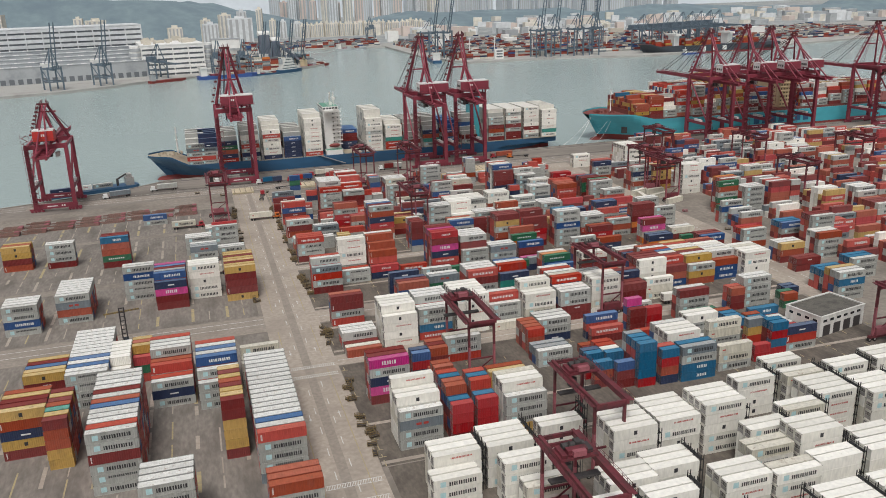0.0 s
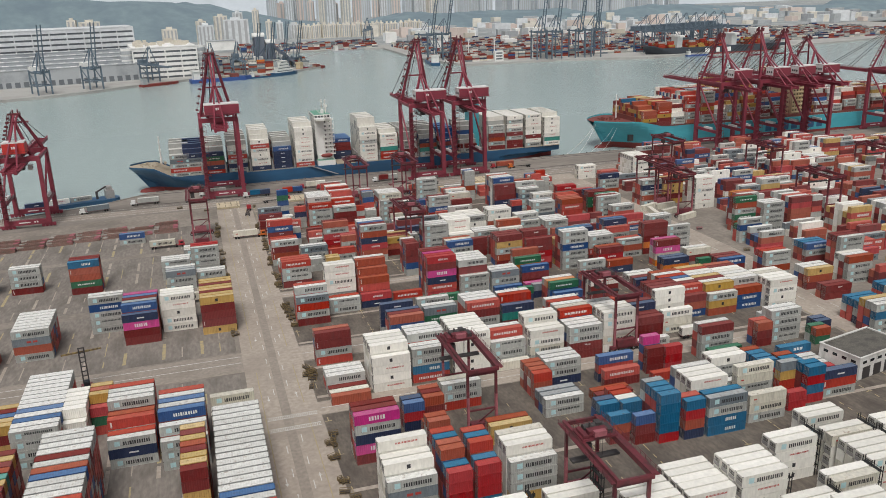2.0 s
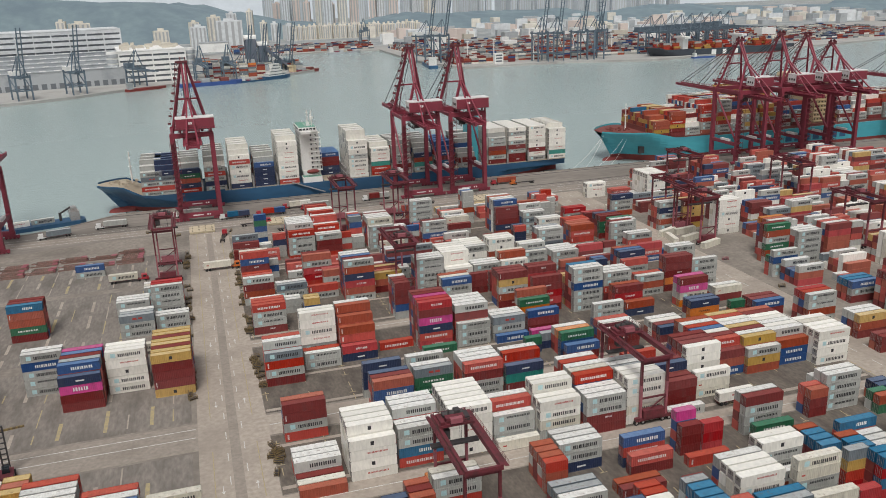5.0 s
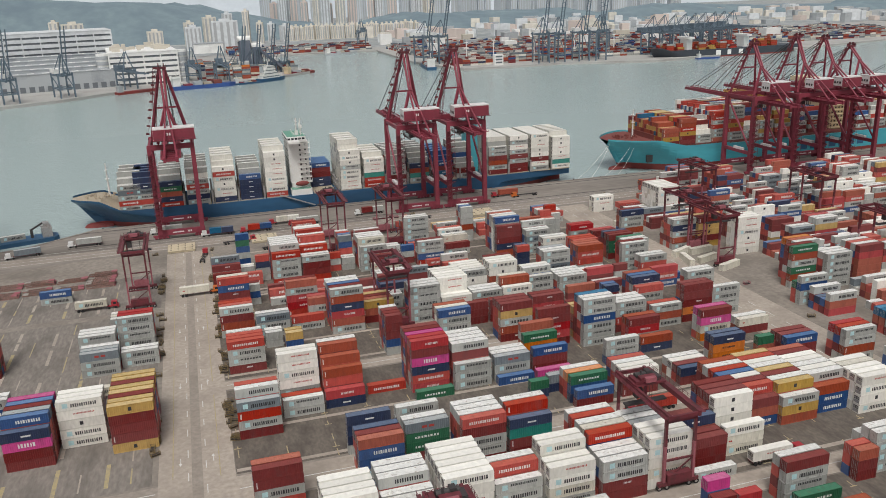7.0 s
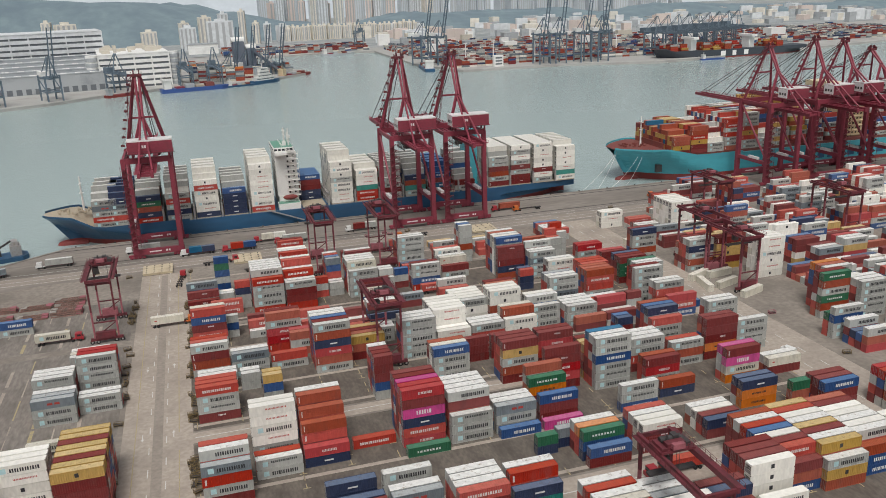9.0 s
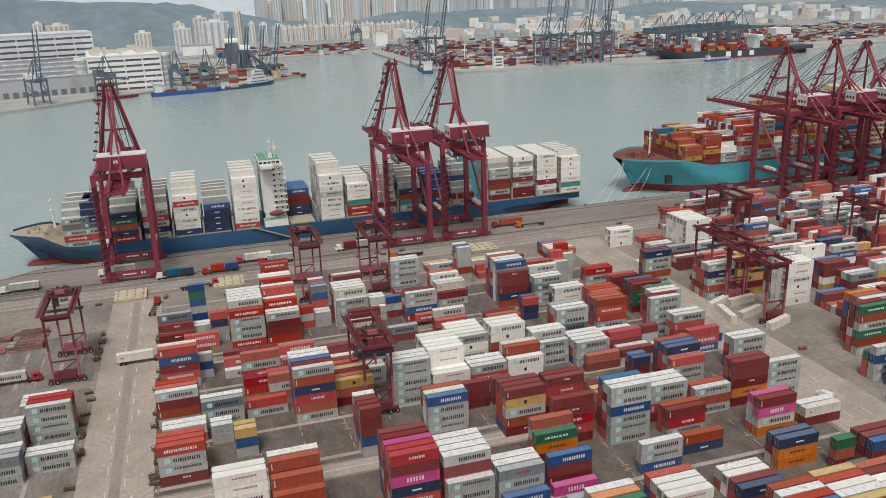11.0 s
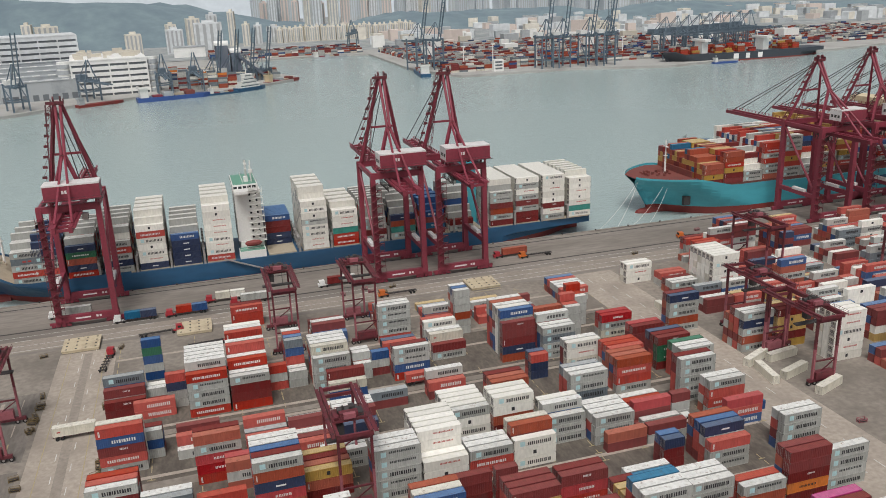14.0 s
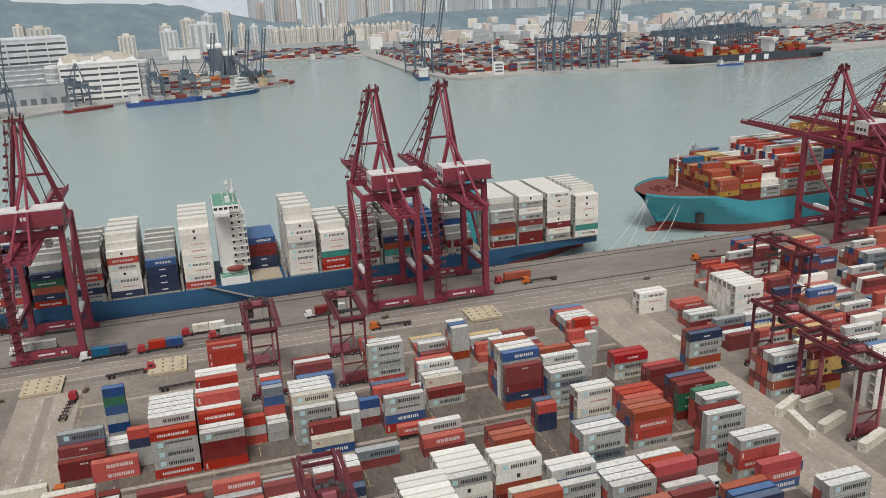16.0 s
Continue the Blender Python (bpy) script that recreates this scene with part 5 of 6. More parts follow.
for x, face, cols, top in ((335.0, "MYOO", [4, 4, 5, 5, 5, 6, 6], None), (347.8, "MMYROO", [6, 5, 6, 6, 6], None), (360.4, "GG", [3, 5, 5, 6, 5], None), (373.0, "OGGRGRR", [7, 7, 8], None), (385.6, "GGRYRGGG", [8, 7, 8], None), (398.2, "GG", [3, 5, 8, 8, 8], None),
                           (410.0, "GYGG", [5, 8, 9, 10], "Y"), (424.0, "MRGY", [6, 8, 9, 10], "Y"), (438.0, "GMG", [5, 6, 7], None), (452.0, "MGRG", [5, 6], None), (494.0, "GMG", [4, 5, 6], None), (508.0, "GG", [5, 6, 6], None), (522.0, "MGG", [5, 6], None), (536.0, "GGGG", [6, 6], None), (550.0, "RMG", [6, 5], None), (564.0, "GGM", [6, 5], None)):
    ship_bay(x, cols, face, top, inner="OMYOOMYT" if x < 355 else "WNRMGRWB" if x < 400 else "GRMOYBWGR", bulk=cargo2, beam=B2, near=N2, z0=D2 + 1.9)
cargo2.done("deck_containers", "brown, yellow and grey containers stacked across the turquoise ship")

# ---- gantries over the rows ----
for gx, gy, hh, ts in ((69.5, 209.0, 20, 1.0), (82.0, 149.5, 20, 0.8), (63.0, 114.5, 20, 0.7), (134.0, 244.8, 20, 0.8), (250.0, 410.0, 22.5, 0.5), (246.5, 383.5, 22.5, 0.2), (335.0, 424.0, 22.5, 0.4), (89.0, 470.5, 24, 0.95), (117.5, 469.0, 24, 0.9),
                       (93.5, 367.6, 22.5, 0.15), (-0.7, 426.5, 24, 0.9), (208.5, 168.0, 20, 0.4), (312.0, 350.0, 22, 0.5), (296.0, 470.0, 22, 0.6), (392.0, 395.0, 22, 0.5)):
    rtg(gx, gy, height=hh, trolley=ts)


# ---- vehicles and loose gear ----
cab_paints = {c: material(c + "_cab_paint", v, 0.4) for c, v in (("red", (0.36, 0.03, 0.04)), ("white", (0.7, 0.7, 0.68)), ("orange", (0.55, 0.14, 0.03)), ("yellow", (0.5, 0.33, 0.05)))}


def truck(x, y, load, colour="red", turn=0.0, size=40):
    """A yard tractor with a skeletal trailer, and what it carries as things of their own."""
    m = pose(x, y, 0, 0, 0, turn)
    t = thing("yard_truck", f"{colour} yard tractor pulling a container trailer", "truck", m, "yard trucks")
    body = Solid().box(7.6, -1.2, 1.0, 10.0, 1.2, 3.1).box(6.0, -0.5, 0.7, 10.2, 0.5, 1.1).box(9.9, -1.2, 0.6, 10.5, 1.2, 1.7)
    part("cab", body, cab_paints[colour], t)
    part("windscreen", Solid().box(9.98, -1.05, 1.9, 10.06, 1.05, 2.9).box(8.3, -1.24, 2.0, 9.6, -1.19, 2.8), glass_dark, t)
    for wx in (9.2, 6.6, -3.6, -5.0):
        for s in (-1, 1):
            part("wheel", Solid().tube((wx, s * 0.75, 0.52), (wx, s * 1.18, 0.52), 0.52, 12), black, t)
    tr = Solid().box(-6.2, -0.55, 1.05, 6.6, -0.3, 1.4).box(-6.2, 0.3, 1.05, 6.6, 0.55, 1.4)
    for k in range(6):
        tr.box(-6.1 + 2.4 * k, -1.2, 1.1, -5.8 + 2.4 * k, 1.2, 1.4)
    part("trailer", tr, rtg_red if load != "-" else crane_dark, t)
    if load and load != "-":
        for k, code in enumerate(load):
            if len(load) == 2:
                container(code, *(m @ Vector((-3.1 + 6.2 * k, 0, 0))).xy, 1.42, 20, False, turn, "on a yard trailer")
            else:
                container(code, *m.translation.xy, 1.42, 40, True, turn, "on a yard trailer")


for x, y, load, col, turn in ((163, 247.0, "W", "red", 0), (184, 377.5, "G", "white", 0), (128, 430.5, "R", "red", 0), (60, 489, "-", "red", 4), (36, 525, "NT", "white", 180), (56, 524, "BR", "red", 180), (72, 534, "WC", "red", 180), (82, 527.5, "GG", "red", 180), (216, 536, "-", "orange", 180), (205, 541, "O", "red", 180),
                              (-30, 532, "G", "white", 180), (-58, 524, "D", "white", 192), (120, 534, "GM", "white", 180), (10, 540, "G", "white", 180), (-10, 348, "C", "red", 0), (-20, 432.6, "C", "red", 0), (20.7, 434.8, "C", "orange", 0), (25.5, 484, "-", "red", 82), (42, 506, "-", "red", 4),
                              (142, 512, "-", "orange", 180), (300, 532, "-", "orange", 170), (330, 520, "G", "red", 180), (95, 343, "G", "red", 0), (150, 281, "R", "red", 180), (60, 466, "R", "red", 0), (132, 150 - 31, "W", "yellow", 12)):
    truck(x, y, load, col, turn)

# folded flat racks piled in the west yard
rack_rust = material("rusty_rack_paint", (0.27, 0.15, 0.125), 0.8, stain=(0.16, 0.12, 0.10), stain_scale=0.6, stain_from=0.42, stain_to=0.65, grain=0.2, grain_scale=1.5, vary=0.18)
rack_grey = material("weathered_rack_paint", (0.33, 0.31, 0.28), 0.8, stain=(0.2, 0.16, 0.13), stain_scale=0.6, stain_from=0.42, stain_to=0.65, grain=0.2, grain_scale=1.5, vary=0.18)
rk3 = random.Random(12)


def flat_rack():
    r = thing("flat_rack", "rusty folded flat rack piled in the west yard", "flat rack", pose(0, 0, -50), "folded flat racks")
    b = Solid().box(-6, -1.2, 0.0, 6, -0.95, 0.55).box(-6, 0.95, 0.0, 6, 1.2, 0.55)
    for q in range(13):
        b.box(-5.95 + 0.98 * q, -0.95, 0.1, -5.7 + 0.98 * q, 0.95, 0.45)
    part("deck", b, rack_rust, r)
    for ex in (-6.0, 3.6):
        part("folded_end", Solid().box(ex, -1.15, 0.55, ex + 2.4, 1.15, 0.75), rack_grey if ex < 0 else rtg_pink, r, "folded end wall")
    return r


rack = flat_rack()
spots = [(x, y, z) for x in (-110.0, -97.0, -84.0, -71.0, -58.0, -45.0, -32.0, -19.0) for y in (461.6, 464.6, 473.4, 476.4) for z in range(rk3.choice((1, 2, 2, 3)))]
spots = [(x, y - 0.16 * max(0.0, -50 - x), z) for x, y, z in spots]
for x, y, z in spots[1:]:
    copy_thing(rack, pose(x + rk3.uniform(-0.4, 0.4), y + rk3.uniform(-0.15, 0.15), 0.02 + 0.8 * z, 0, 0, rk3.uniform(-1.5, 1.5)))
rack.matrix_basis = pose(*spots[0][:2], 0.02)

# hatch covers laid on the quay
hatch_mat = material("cream_hatch_paint", (0.55, 0.47, 0.33), 0.7, stain=(0.36, 0.28, 0.2), stain_scale=0.3, stain_from=0.5, stain_to=0.75)
for hx, hy in ((15.5, 506.0), (56.5, 507.0), (177, 509.5)):
    h = thing("hatch_cover", "cream steel ship hatch cover lying on the quay", "hatch cover", pose(hx, hy, 0.25), "hatch covers")
    b = Solid().box(-6.4, -6.0, 0, 6.4, 6.0, 0.85).box(-6.6, -6.2, 0.85, 6.6, 6.2, 1.0)
    part("plate", b, hatch_mat, h)
    for i in range(4):
        for j in range(4):
            part("lashing_pad", Solid().box(-5.3 + 3.4 * i, -5.0 + 3.2 * j, 1.0, -4.7 + 3.4 * i, -4.4 + 3.2 * j, 1.14), crane_dark, h)
for sx in (15.5, 56.5, 177):
    for sy in (501.5, 510.5):
        lone("timber_dunnage", Solid().box(sx - 6, sy, 0.012, sx + 6, sy + 0.4, 0.25), deck_tan, "timber dunnage under a hatch cover", "dunnage")

# spreaders and lashing cages along the quay and the block ends
yellow_gear = material("yellow_gear_paint", (0.27, 0.19, 0.075), 0.6, stain=(0.11, 0.08, 0.05), stain_scale=1.5, stain_from=0.4, stain_to=0.6)
cages = [(rk.uniform(27.6, 30.0), y0 + rk.uniform(0, y1 - y0)) for y0, y1, n in ((176, 200, 9), (206, 224, 7), (248, 273, 10), (306, 336, 15), (351, 372, 10), (380, 397, 9), (408, 427, 9), (436, 460, 8)) for rk in [random.Random(y0)] for _ in range(n)]
cages += [(rk2.uniform(6.6, 8.4), rk2.uniform(*r)) for r in ((196, 222), (300, 338), (355, 418), (440, 470)) for rk2 in [random.Random(int(r[0]))] for _ in range(9)]
cages += [(3, 500), (-12, 512), (30, 498), (130, 519), (135, 516), (118, 520), (140, 521.5), (128, 523), (300, 517), (306, 541), (258, 520), (239.5, 300), (240, 322), (240, 360)]
for k, (x, y) in enumerate(cages):
    g = thing("lashing_rack", "yellow steel lashing cage standing beside the road", "rack", pose(x, y, 0, 0, 0, 90 * (k % 3) + 9 * (k % 5) - 14), "lashing cages")
    b = Solid()
    for sx in (-1.3, 1.3):
        for sy in (-0.6, 0.6):
            b.box(sx - 0.06, sy - 0.06, 0, sx + 0.06, sy + 0.06, 1.3)
    for z in (0.15, 0.7, 1.25):
        b.box(-1.3, -0.64, z, 1.3, -0.56, z + 0.1).box(-1.3, 0.56, z, 1.3, 0.64, z + 0.1).box(-1.34, -0.6, z, -1.26, 0.6, z + 0.1).box(1.26, -0.6, z, 1.34, 0.6, z + 0.1)
    part("frame", b, yellow_gear if x < 100 or k % 2 else rtg_pink, g)
    part("lashing_gear", Solid().box(-1.2, -0.5, 0.25, 1.2, 0.5, 0.62), crane_dark, g)

# reefer racks: dark steel access frames between the refrigerated stacks
rack_spots = [(x1, y0, y1) for x0, y0, x1, y1 in taken if y0 < 172 and x0 > 30]
for x, y0, y1 in rack_spots:
    x += 0.25
    if not free(x, y0, x + 1.0, y1, 0.0):
        continue
    n = max(2, int(round((y1 - y0) / 2.8)))
    taken.append((x, y0, x + 1.0, y1))
    r = thing("reefer_rack", "black steel access rack beside refrigerated containers", "rack", pose(x + 0.1, y0, 0), "reefer racks")
    for j in range(n + 1):
        yy = (y1 - y0 - 0.3) * j / n
        for px in (0.0, 0.75):
            part("post", Solid().box(px - 0.08, yy - 0.08, 0, px + 0.08, yy + 0.08, 13.0), black, r)
    for t in range(4):
        part("walkway", Solid().box(-0.05, 0, 2.9 * t + 2.8, 0.8, y1 - y0 - 0.3, 2.9 * t + 2.92), black, r)
        part("handrail", Solid().box(-0.08, 0, 2.9 * t + 3.9, -0.02, y1 - y0 - 0.3, 2.9 * t + 3.98), black, r)

# the white workshop by the cross road
ws = thing("workshop", "white rendered workshop with a dark weathered flat roof", "building", pose(190.0, 200.0, 0, 0, 0, 12) @ Matrix.Scale(0.9, 4))
roof_mat = material("weathered_roof_felt", (0.13, 0.12, 0.105), 0.95, stain=(0.07, 0.068, 0.06), stain_scale=0.3, stain_from=0.45, stain_to=0.7, grain=0.25, grain_scale=2)
wall_white = material("stained_white_render", (0.66, 0.65, 0.62), 0.85, stain=(0.45, 0.43, 0.4), stain_scale=0.35, stain_from=0.52, stain_to=0.75, streak=(1, 1, 0.25))
part("wall", Solid().box(0, 0, 0, 26, 0.4, 8.2).box(0, 15.6, 0, 26, 16, 8.2).box(0, 0.4, 0, 0.4, 15.6, 8.2).box(25.6, 0.4, 0, 26, 15.6, 8.2), wall_white, ws)
part("roof", Solid().box(0.2, 0.2, 7.7, 25.8, 15.8, 8.0), roof_mat, ws)
part("coping", Solid().box(-0.2, -0.2, 8.2, 26.2, 0.5, 8.5).box(-0.2, 15.5, 8.2, 26.2, 16.2, 8.5).box(-0.2, 0.5, 8.2, 0.5, 15.5, 8.5).box(25.5, 0.5, 8.2, 26.2, 15.5, 8.5), wall_white, ws)
for k in range(4):
    part("roller_door", Solid().box(2.0 + 6 * k, -0.08, 0, 6.0 + 6 * k, 0.0, 4.4), crane_dark, ws)
for k in range(6):
    part("window", Solid().box(1.6 + 4 * k, -0.06, 5.8, 3.8 + 4 * k, 0.0, 6.8), glass_dark, ws)
for k in range(4):
    part("side_window", Solid().box(-0.06, 1.6 + 3.6 * k, 5.8, 0.0, 3.4 + 3.6 * k, 6.8), glass_dark, ws)

# a white van on the cross road
van = thing("van", "white delivery van driving on the cross road", "van", pose(223, 330, 0, 0, 0, 110))
part("body", Solid().prism([(-2.4, -0.95), (2.4, -0.95), (2.6, -0.7), (2.6, 0.7), (2.4, 0.95), (-2.4, 0.95)], 0.4, 1.3).box(-2.4, -0.9, 1.3, 1.3, 0.9, 2.1), cab_paints["white"], van)
part("windscreen", Solid().faces([(1.3, -0.85, 2.05), (1.3, 0.85, 2.05), (2.0, 0.85, 1.32), (2.0, -0.85, 1.32)], [(0, 1, 2, 3)]), glass_dark, van)
for wx in (-1.6, 1.7):
    for s in (-1, 1):
        part("wheel", Solid().tube((wx, s * 0.7, 0.36), (wx, s * 0.97, 0.36), 0.36, 10), black, van)

# open-top boxes set askew by the cross road
for x, y, t, c in ((233.8, 394, 80, "C"), (242.8, 392, 19, "C"), (247.0, 403.4, 8, "C"), (237.5, 404.5, 25, "C"), (246.0, 380.0, 20, "C"), (233.0, 453, 90, "C")):
    container(c, x, y, 0.02, 40, False, t, "set askew beside the cross road")

# barge with a crane at the empty berth
bg = thing("barge", "dark harbour barge with a deck crane and containers", "barge", pose(-78, 562, WATER, 0, 0, 14), "")
part("hull", Solid().prism([(-26, -6), (26, -6), (29, -3), (29, 3), (26, 6), (-26, 6)], -1, 2.2), hull_navy, bg)
part("deckhouse", Solid().box(21, -4, 2.2, 26, 4, 7.5).box(22, -3, 7.5, 25, 3, 9.5), steel, bg)
part("deck_crane", Solid().beam((16, 0, 2), (16, 0, 7), 1.4).beam((16, 0, 6.5), (22, 0, 9.5), 0.9), crane_dark, bg)
for k, c in enumerate("NWG"):
    container(c, -97 + 12.7 * k, 557.3 + 3.2 * k, WATER + 2.25, 40, True, 14, "on a barge at the berth")

# reach stacker in the cross lane
rs = thing("reach_stacker", "dark reach stacker with a raised lattice mast", "forklift", pose(-40.0, 276.0, 0, 0, 0, 100))
part("chassis", Solid().box(-4.2, -1.7, 0.9, 3.0, 1.7, 2.3).box(-4.4, -1.6, 2.3, -1.6, 1.6, 3.2), rtg_red, rs)
part("cab", Solid().box(-1.2, -0.9, 2.3, 0.9, 0.9, 4.3), glass_dark, rs)
for wx in (-3.0, 2.4):
    for sy in (-1.6, 1.6):
        part("wheel", Solid().tube((wx, sy - 0.4, 0.85), (wx, sy + 0.4, 0.85), 0.85, 14), black, rs)
mast = Solid()
for sy in (-0.8, 0.8):
    mast.beam((3.4, sy, 0.5), (3.6, sy, 14.5), 0.4, 0.5)
for k in range(9):
    mast.box(3.3, -0.8, 1.4 + 1.6 * k, 3.7, 0.8, 1.65 + 1.6 * k)
part("mast", mast, crane_dark, rs)
part("spreader", Solid().box(3.8, -6.0, 12.6, 4.4, 6.0, 13.1), yellow_gear, rs)

# ---- the far shore ----
far_quay = material("pale_far_quay_concrete", (0.40, 0.395, 0.375), 0.9, stain=(0.3, 0.28, 0.26), stain_scale=0.02)
far_white = material("white_render_wall", (0.80, 0.80, 0.775), 0.8, stain=(0.64, 0.64, 0.62), stain_scale=0.05)
far_grey = material("grey_cladding", (0.40, 0.425, 0.44), 0.7, stain=(0.24, 0.26, 0.28), stain_scale=0.04)
# dark colour for painted shade in open storeys, also for doors and windows
far_dark = material("storey_shade_and_panel", (0.15, 0.165, 0.18), 0.8)
far_cream = material("cream_tower_wall", (0.56, 0.52, 0.44), 0.8, stain=(0.42, 0.40, 0.36), stain_scale=0.03)
blue_steel = material("blue_grey_crane_paint", (0.12, 0.165, 0.205), 0.6, grain=0.2)


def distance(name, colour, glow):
    """Plain backdrop of far wooded slopes and ridges; an emission glow stands in for haze."""
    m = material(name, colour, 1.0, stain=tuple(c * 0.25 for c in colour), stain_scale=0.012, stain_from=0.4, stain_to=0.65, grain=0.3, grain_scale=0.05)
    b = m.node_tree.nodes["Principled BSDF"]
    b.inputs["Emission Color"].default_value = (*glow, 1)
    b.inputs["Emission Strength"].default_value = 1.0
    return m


# hills glow blue-grey, the far ridge paler, as if seen through haze
hill_mat = distance("wooded_hill_haze_glow", (0.06, 0.078, 0.065), (0.15, 0.20, 0.24))
hill_far = distance("far_ridge_haze_glow", (0.08, 0.085, 0.085), (0.52, 0.565, 0.605))
# haze is put into town_mat and town_blue: pale, shifted towards blue
town_mat = material("hazed_grey_tower_wall", (0.64, 0.665, 0.68), 0.8, stain=(0.52, 0.53, 0.53), stain_scale=0.02, grain=0.12, grain_scale=0.1)
town_pale = material("pale_cream_tower_wall", (0.68, 0.645, 0.57), 0.8, stain=(0.57, 0.55, 0.49), stain_scale=0.02, grain=0.12, grain_scale=0.1)
town_blue = material("hazed_blue_tower_wall", (0.53, 0.575, 0.61), 0.8, stain=(0.44, 0.47, 0.48), stain_scale=0.02)
town_pink = material("pink_beige_tower_wall", (0.64, 0.55, 0.50), 0.8, stain=(0.56, 0.49, 0.45), stain_scale=0.02)
far_land = material("built_up_land", (0.36, 0.375, 0.375), 0.95, stain=(0.24, 0.265, 0.265), stain_scale=0.01, stain_from=0.4, stain_to=0.65, grain=0.3, grain_scale=0.05)


def land(name, outline, label, top=0.0):
    n = len(outline)
    b = Solid().prism(outline, WATER - 4, top)
    return lone(name, b, far_quay, label, "land", "structure")


land("far_quay", [(-900, 980), (-185, 1207), (-127, 1240), (-77, 1287), (8, 1342), (77, 1322), (144, 1362), (216, 1428), (225, 1480), (150, 1620), (100, 1800), (-900, 2300)], "pale concrete quay of the opposite terminal")
land("far_quay", [(430, 1345), (440, 1320), (608, 1316), (742, 1262), (1100, 1330), (1800, 1500), (1800, 2600), (430, 2600), (405, 1480)], "pale concrete quay stacked with containers across the water")
land("far_quay", [(100, 1790), (340, 1850), (430, 1800), (430, 2700), (-900, 2700), (-900, 2290)], "low far bank at the head of the channel", -0.4)
lone("backdrop_land", Solid().faces([(-4500, 1900, 0.5), (4500, 1900, 0.5), (4500, 4600, 0.5), (-4500, 4600, 0.5)], [(0, 1, 2, 3)]), far_land, "hazy built-up land beyond the harbour", "backdrop", "structure")


def storeyed(x0, y0, x1, y1, floors, pitch, wall, name, label, turn=0.0, void=0.45, bays=0):
    """A building of white parapet bands over open storeys, their shade a dark inset solid, with columns and a roof."""
    c = thing(name, label, "building", pose(x0, y0, 0, 0, 0, turn))
    w, d = x1 - x0, y1 - y0
    for k in range(floors):
        part("parapet", Solid().box(0, 0, k * pitch + pitch * void, w, d, (k + 1) * pitch), wall, c)
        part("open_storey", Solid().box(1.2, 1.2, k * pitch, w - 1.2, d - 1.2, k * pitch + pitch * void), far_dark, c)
    for k in range(bays + 1):
        part("column", Solid().box(k * w / max(1, bays) - 0.9, -0.5, 0, k * w / max(1, bays) + 0.9, 1.4, floors * pitch), wall, c)
    part("roof", Solid().box(-0.5, -0.5, floors * pitch, w + 0.5, d + 0.5, floors * pitch + 1.2), wall, c)
    return c


rnd = random.Random(21)
# white multi-storey cargo building, and the long grey tiered one with its low sheds
wbx = storeyed(-76, 1372, 18, 1510, 6, 7.6, far_white, "cargo_building", "white multi-storey cargo building with open decks", 6, 0.38, 4)
for k in range(26):
    x, y = rnd.uniform(3, 66), rnd.uniform(8, 125)
    part("roof_plant", Solid().box(x * 1.25, y, 46.4, x * 1.25 + rnd.uniform(4, 14), y + rnd.uniform(4, 12), 48 + rnd.uniform(1, 6)), far_cream, wbx)
for rx in (-8.0, 100.0):
    for k in range(6):
        part("ramp_ring", Solid().tube((rx, 12, k * 7.6), (rx, 12, k * 7.6 + 4.8), 9.5, 18), far_grey, wbx, "grey spiral ramp parapet")
    part("ramp_core", Solid().tube((rx, 12, 0), (rx, 12, 46), 8.6, 18), far_white, wbx)
storeyed(-330, 1470, -75, 1560, 9, 8.2, town_mat, "warehouse_block", "long pale grey tiered warehouse with dark storeys", 10, 0.36, 10)
lowb = thing("freight_shed", "low grey freight sheds with rows of roof lights", "building", pose(-300, 1330, 0, 0, 0, 10))
for k in range(5):
    part("shed_bay", Solid().box(0, 22 * k, 0, 235, 22 * k + 20.5, 24 + 4.5 * k).box(-1, 22 * k - 0.6, 24 + 4.5 * k, 236, 22 * k + 21, 25 + 4.5 * k), far_grey, lowb)
    for j in range(12):
        part("roof_light", Solid().box(6 + 19 * j + 5 * (k % 2), 22 * k + 5, 25.0 + 4.5 * k, 15 + 19 * j + 5 * (k % 2), 22 * k + 8, 25.6 + 4.5 * k), far_white, lowb)
for j in range(20):
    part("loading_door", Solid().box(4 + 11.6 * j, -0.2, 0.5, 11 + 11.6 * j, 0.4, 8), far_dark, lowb)


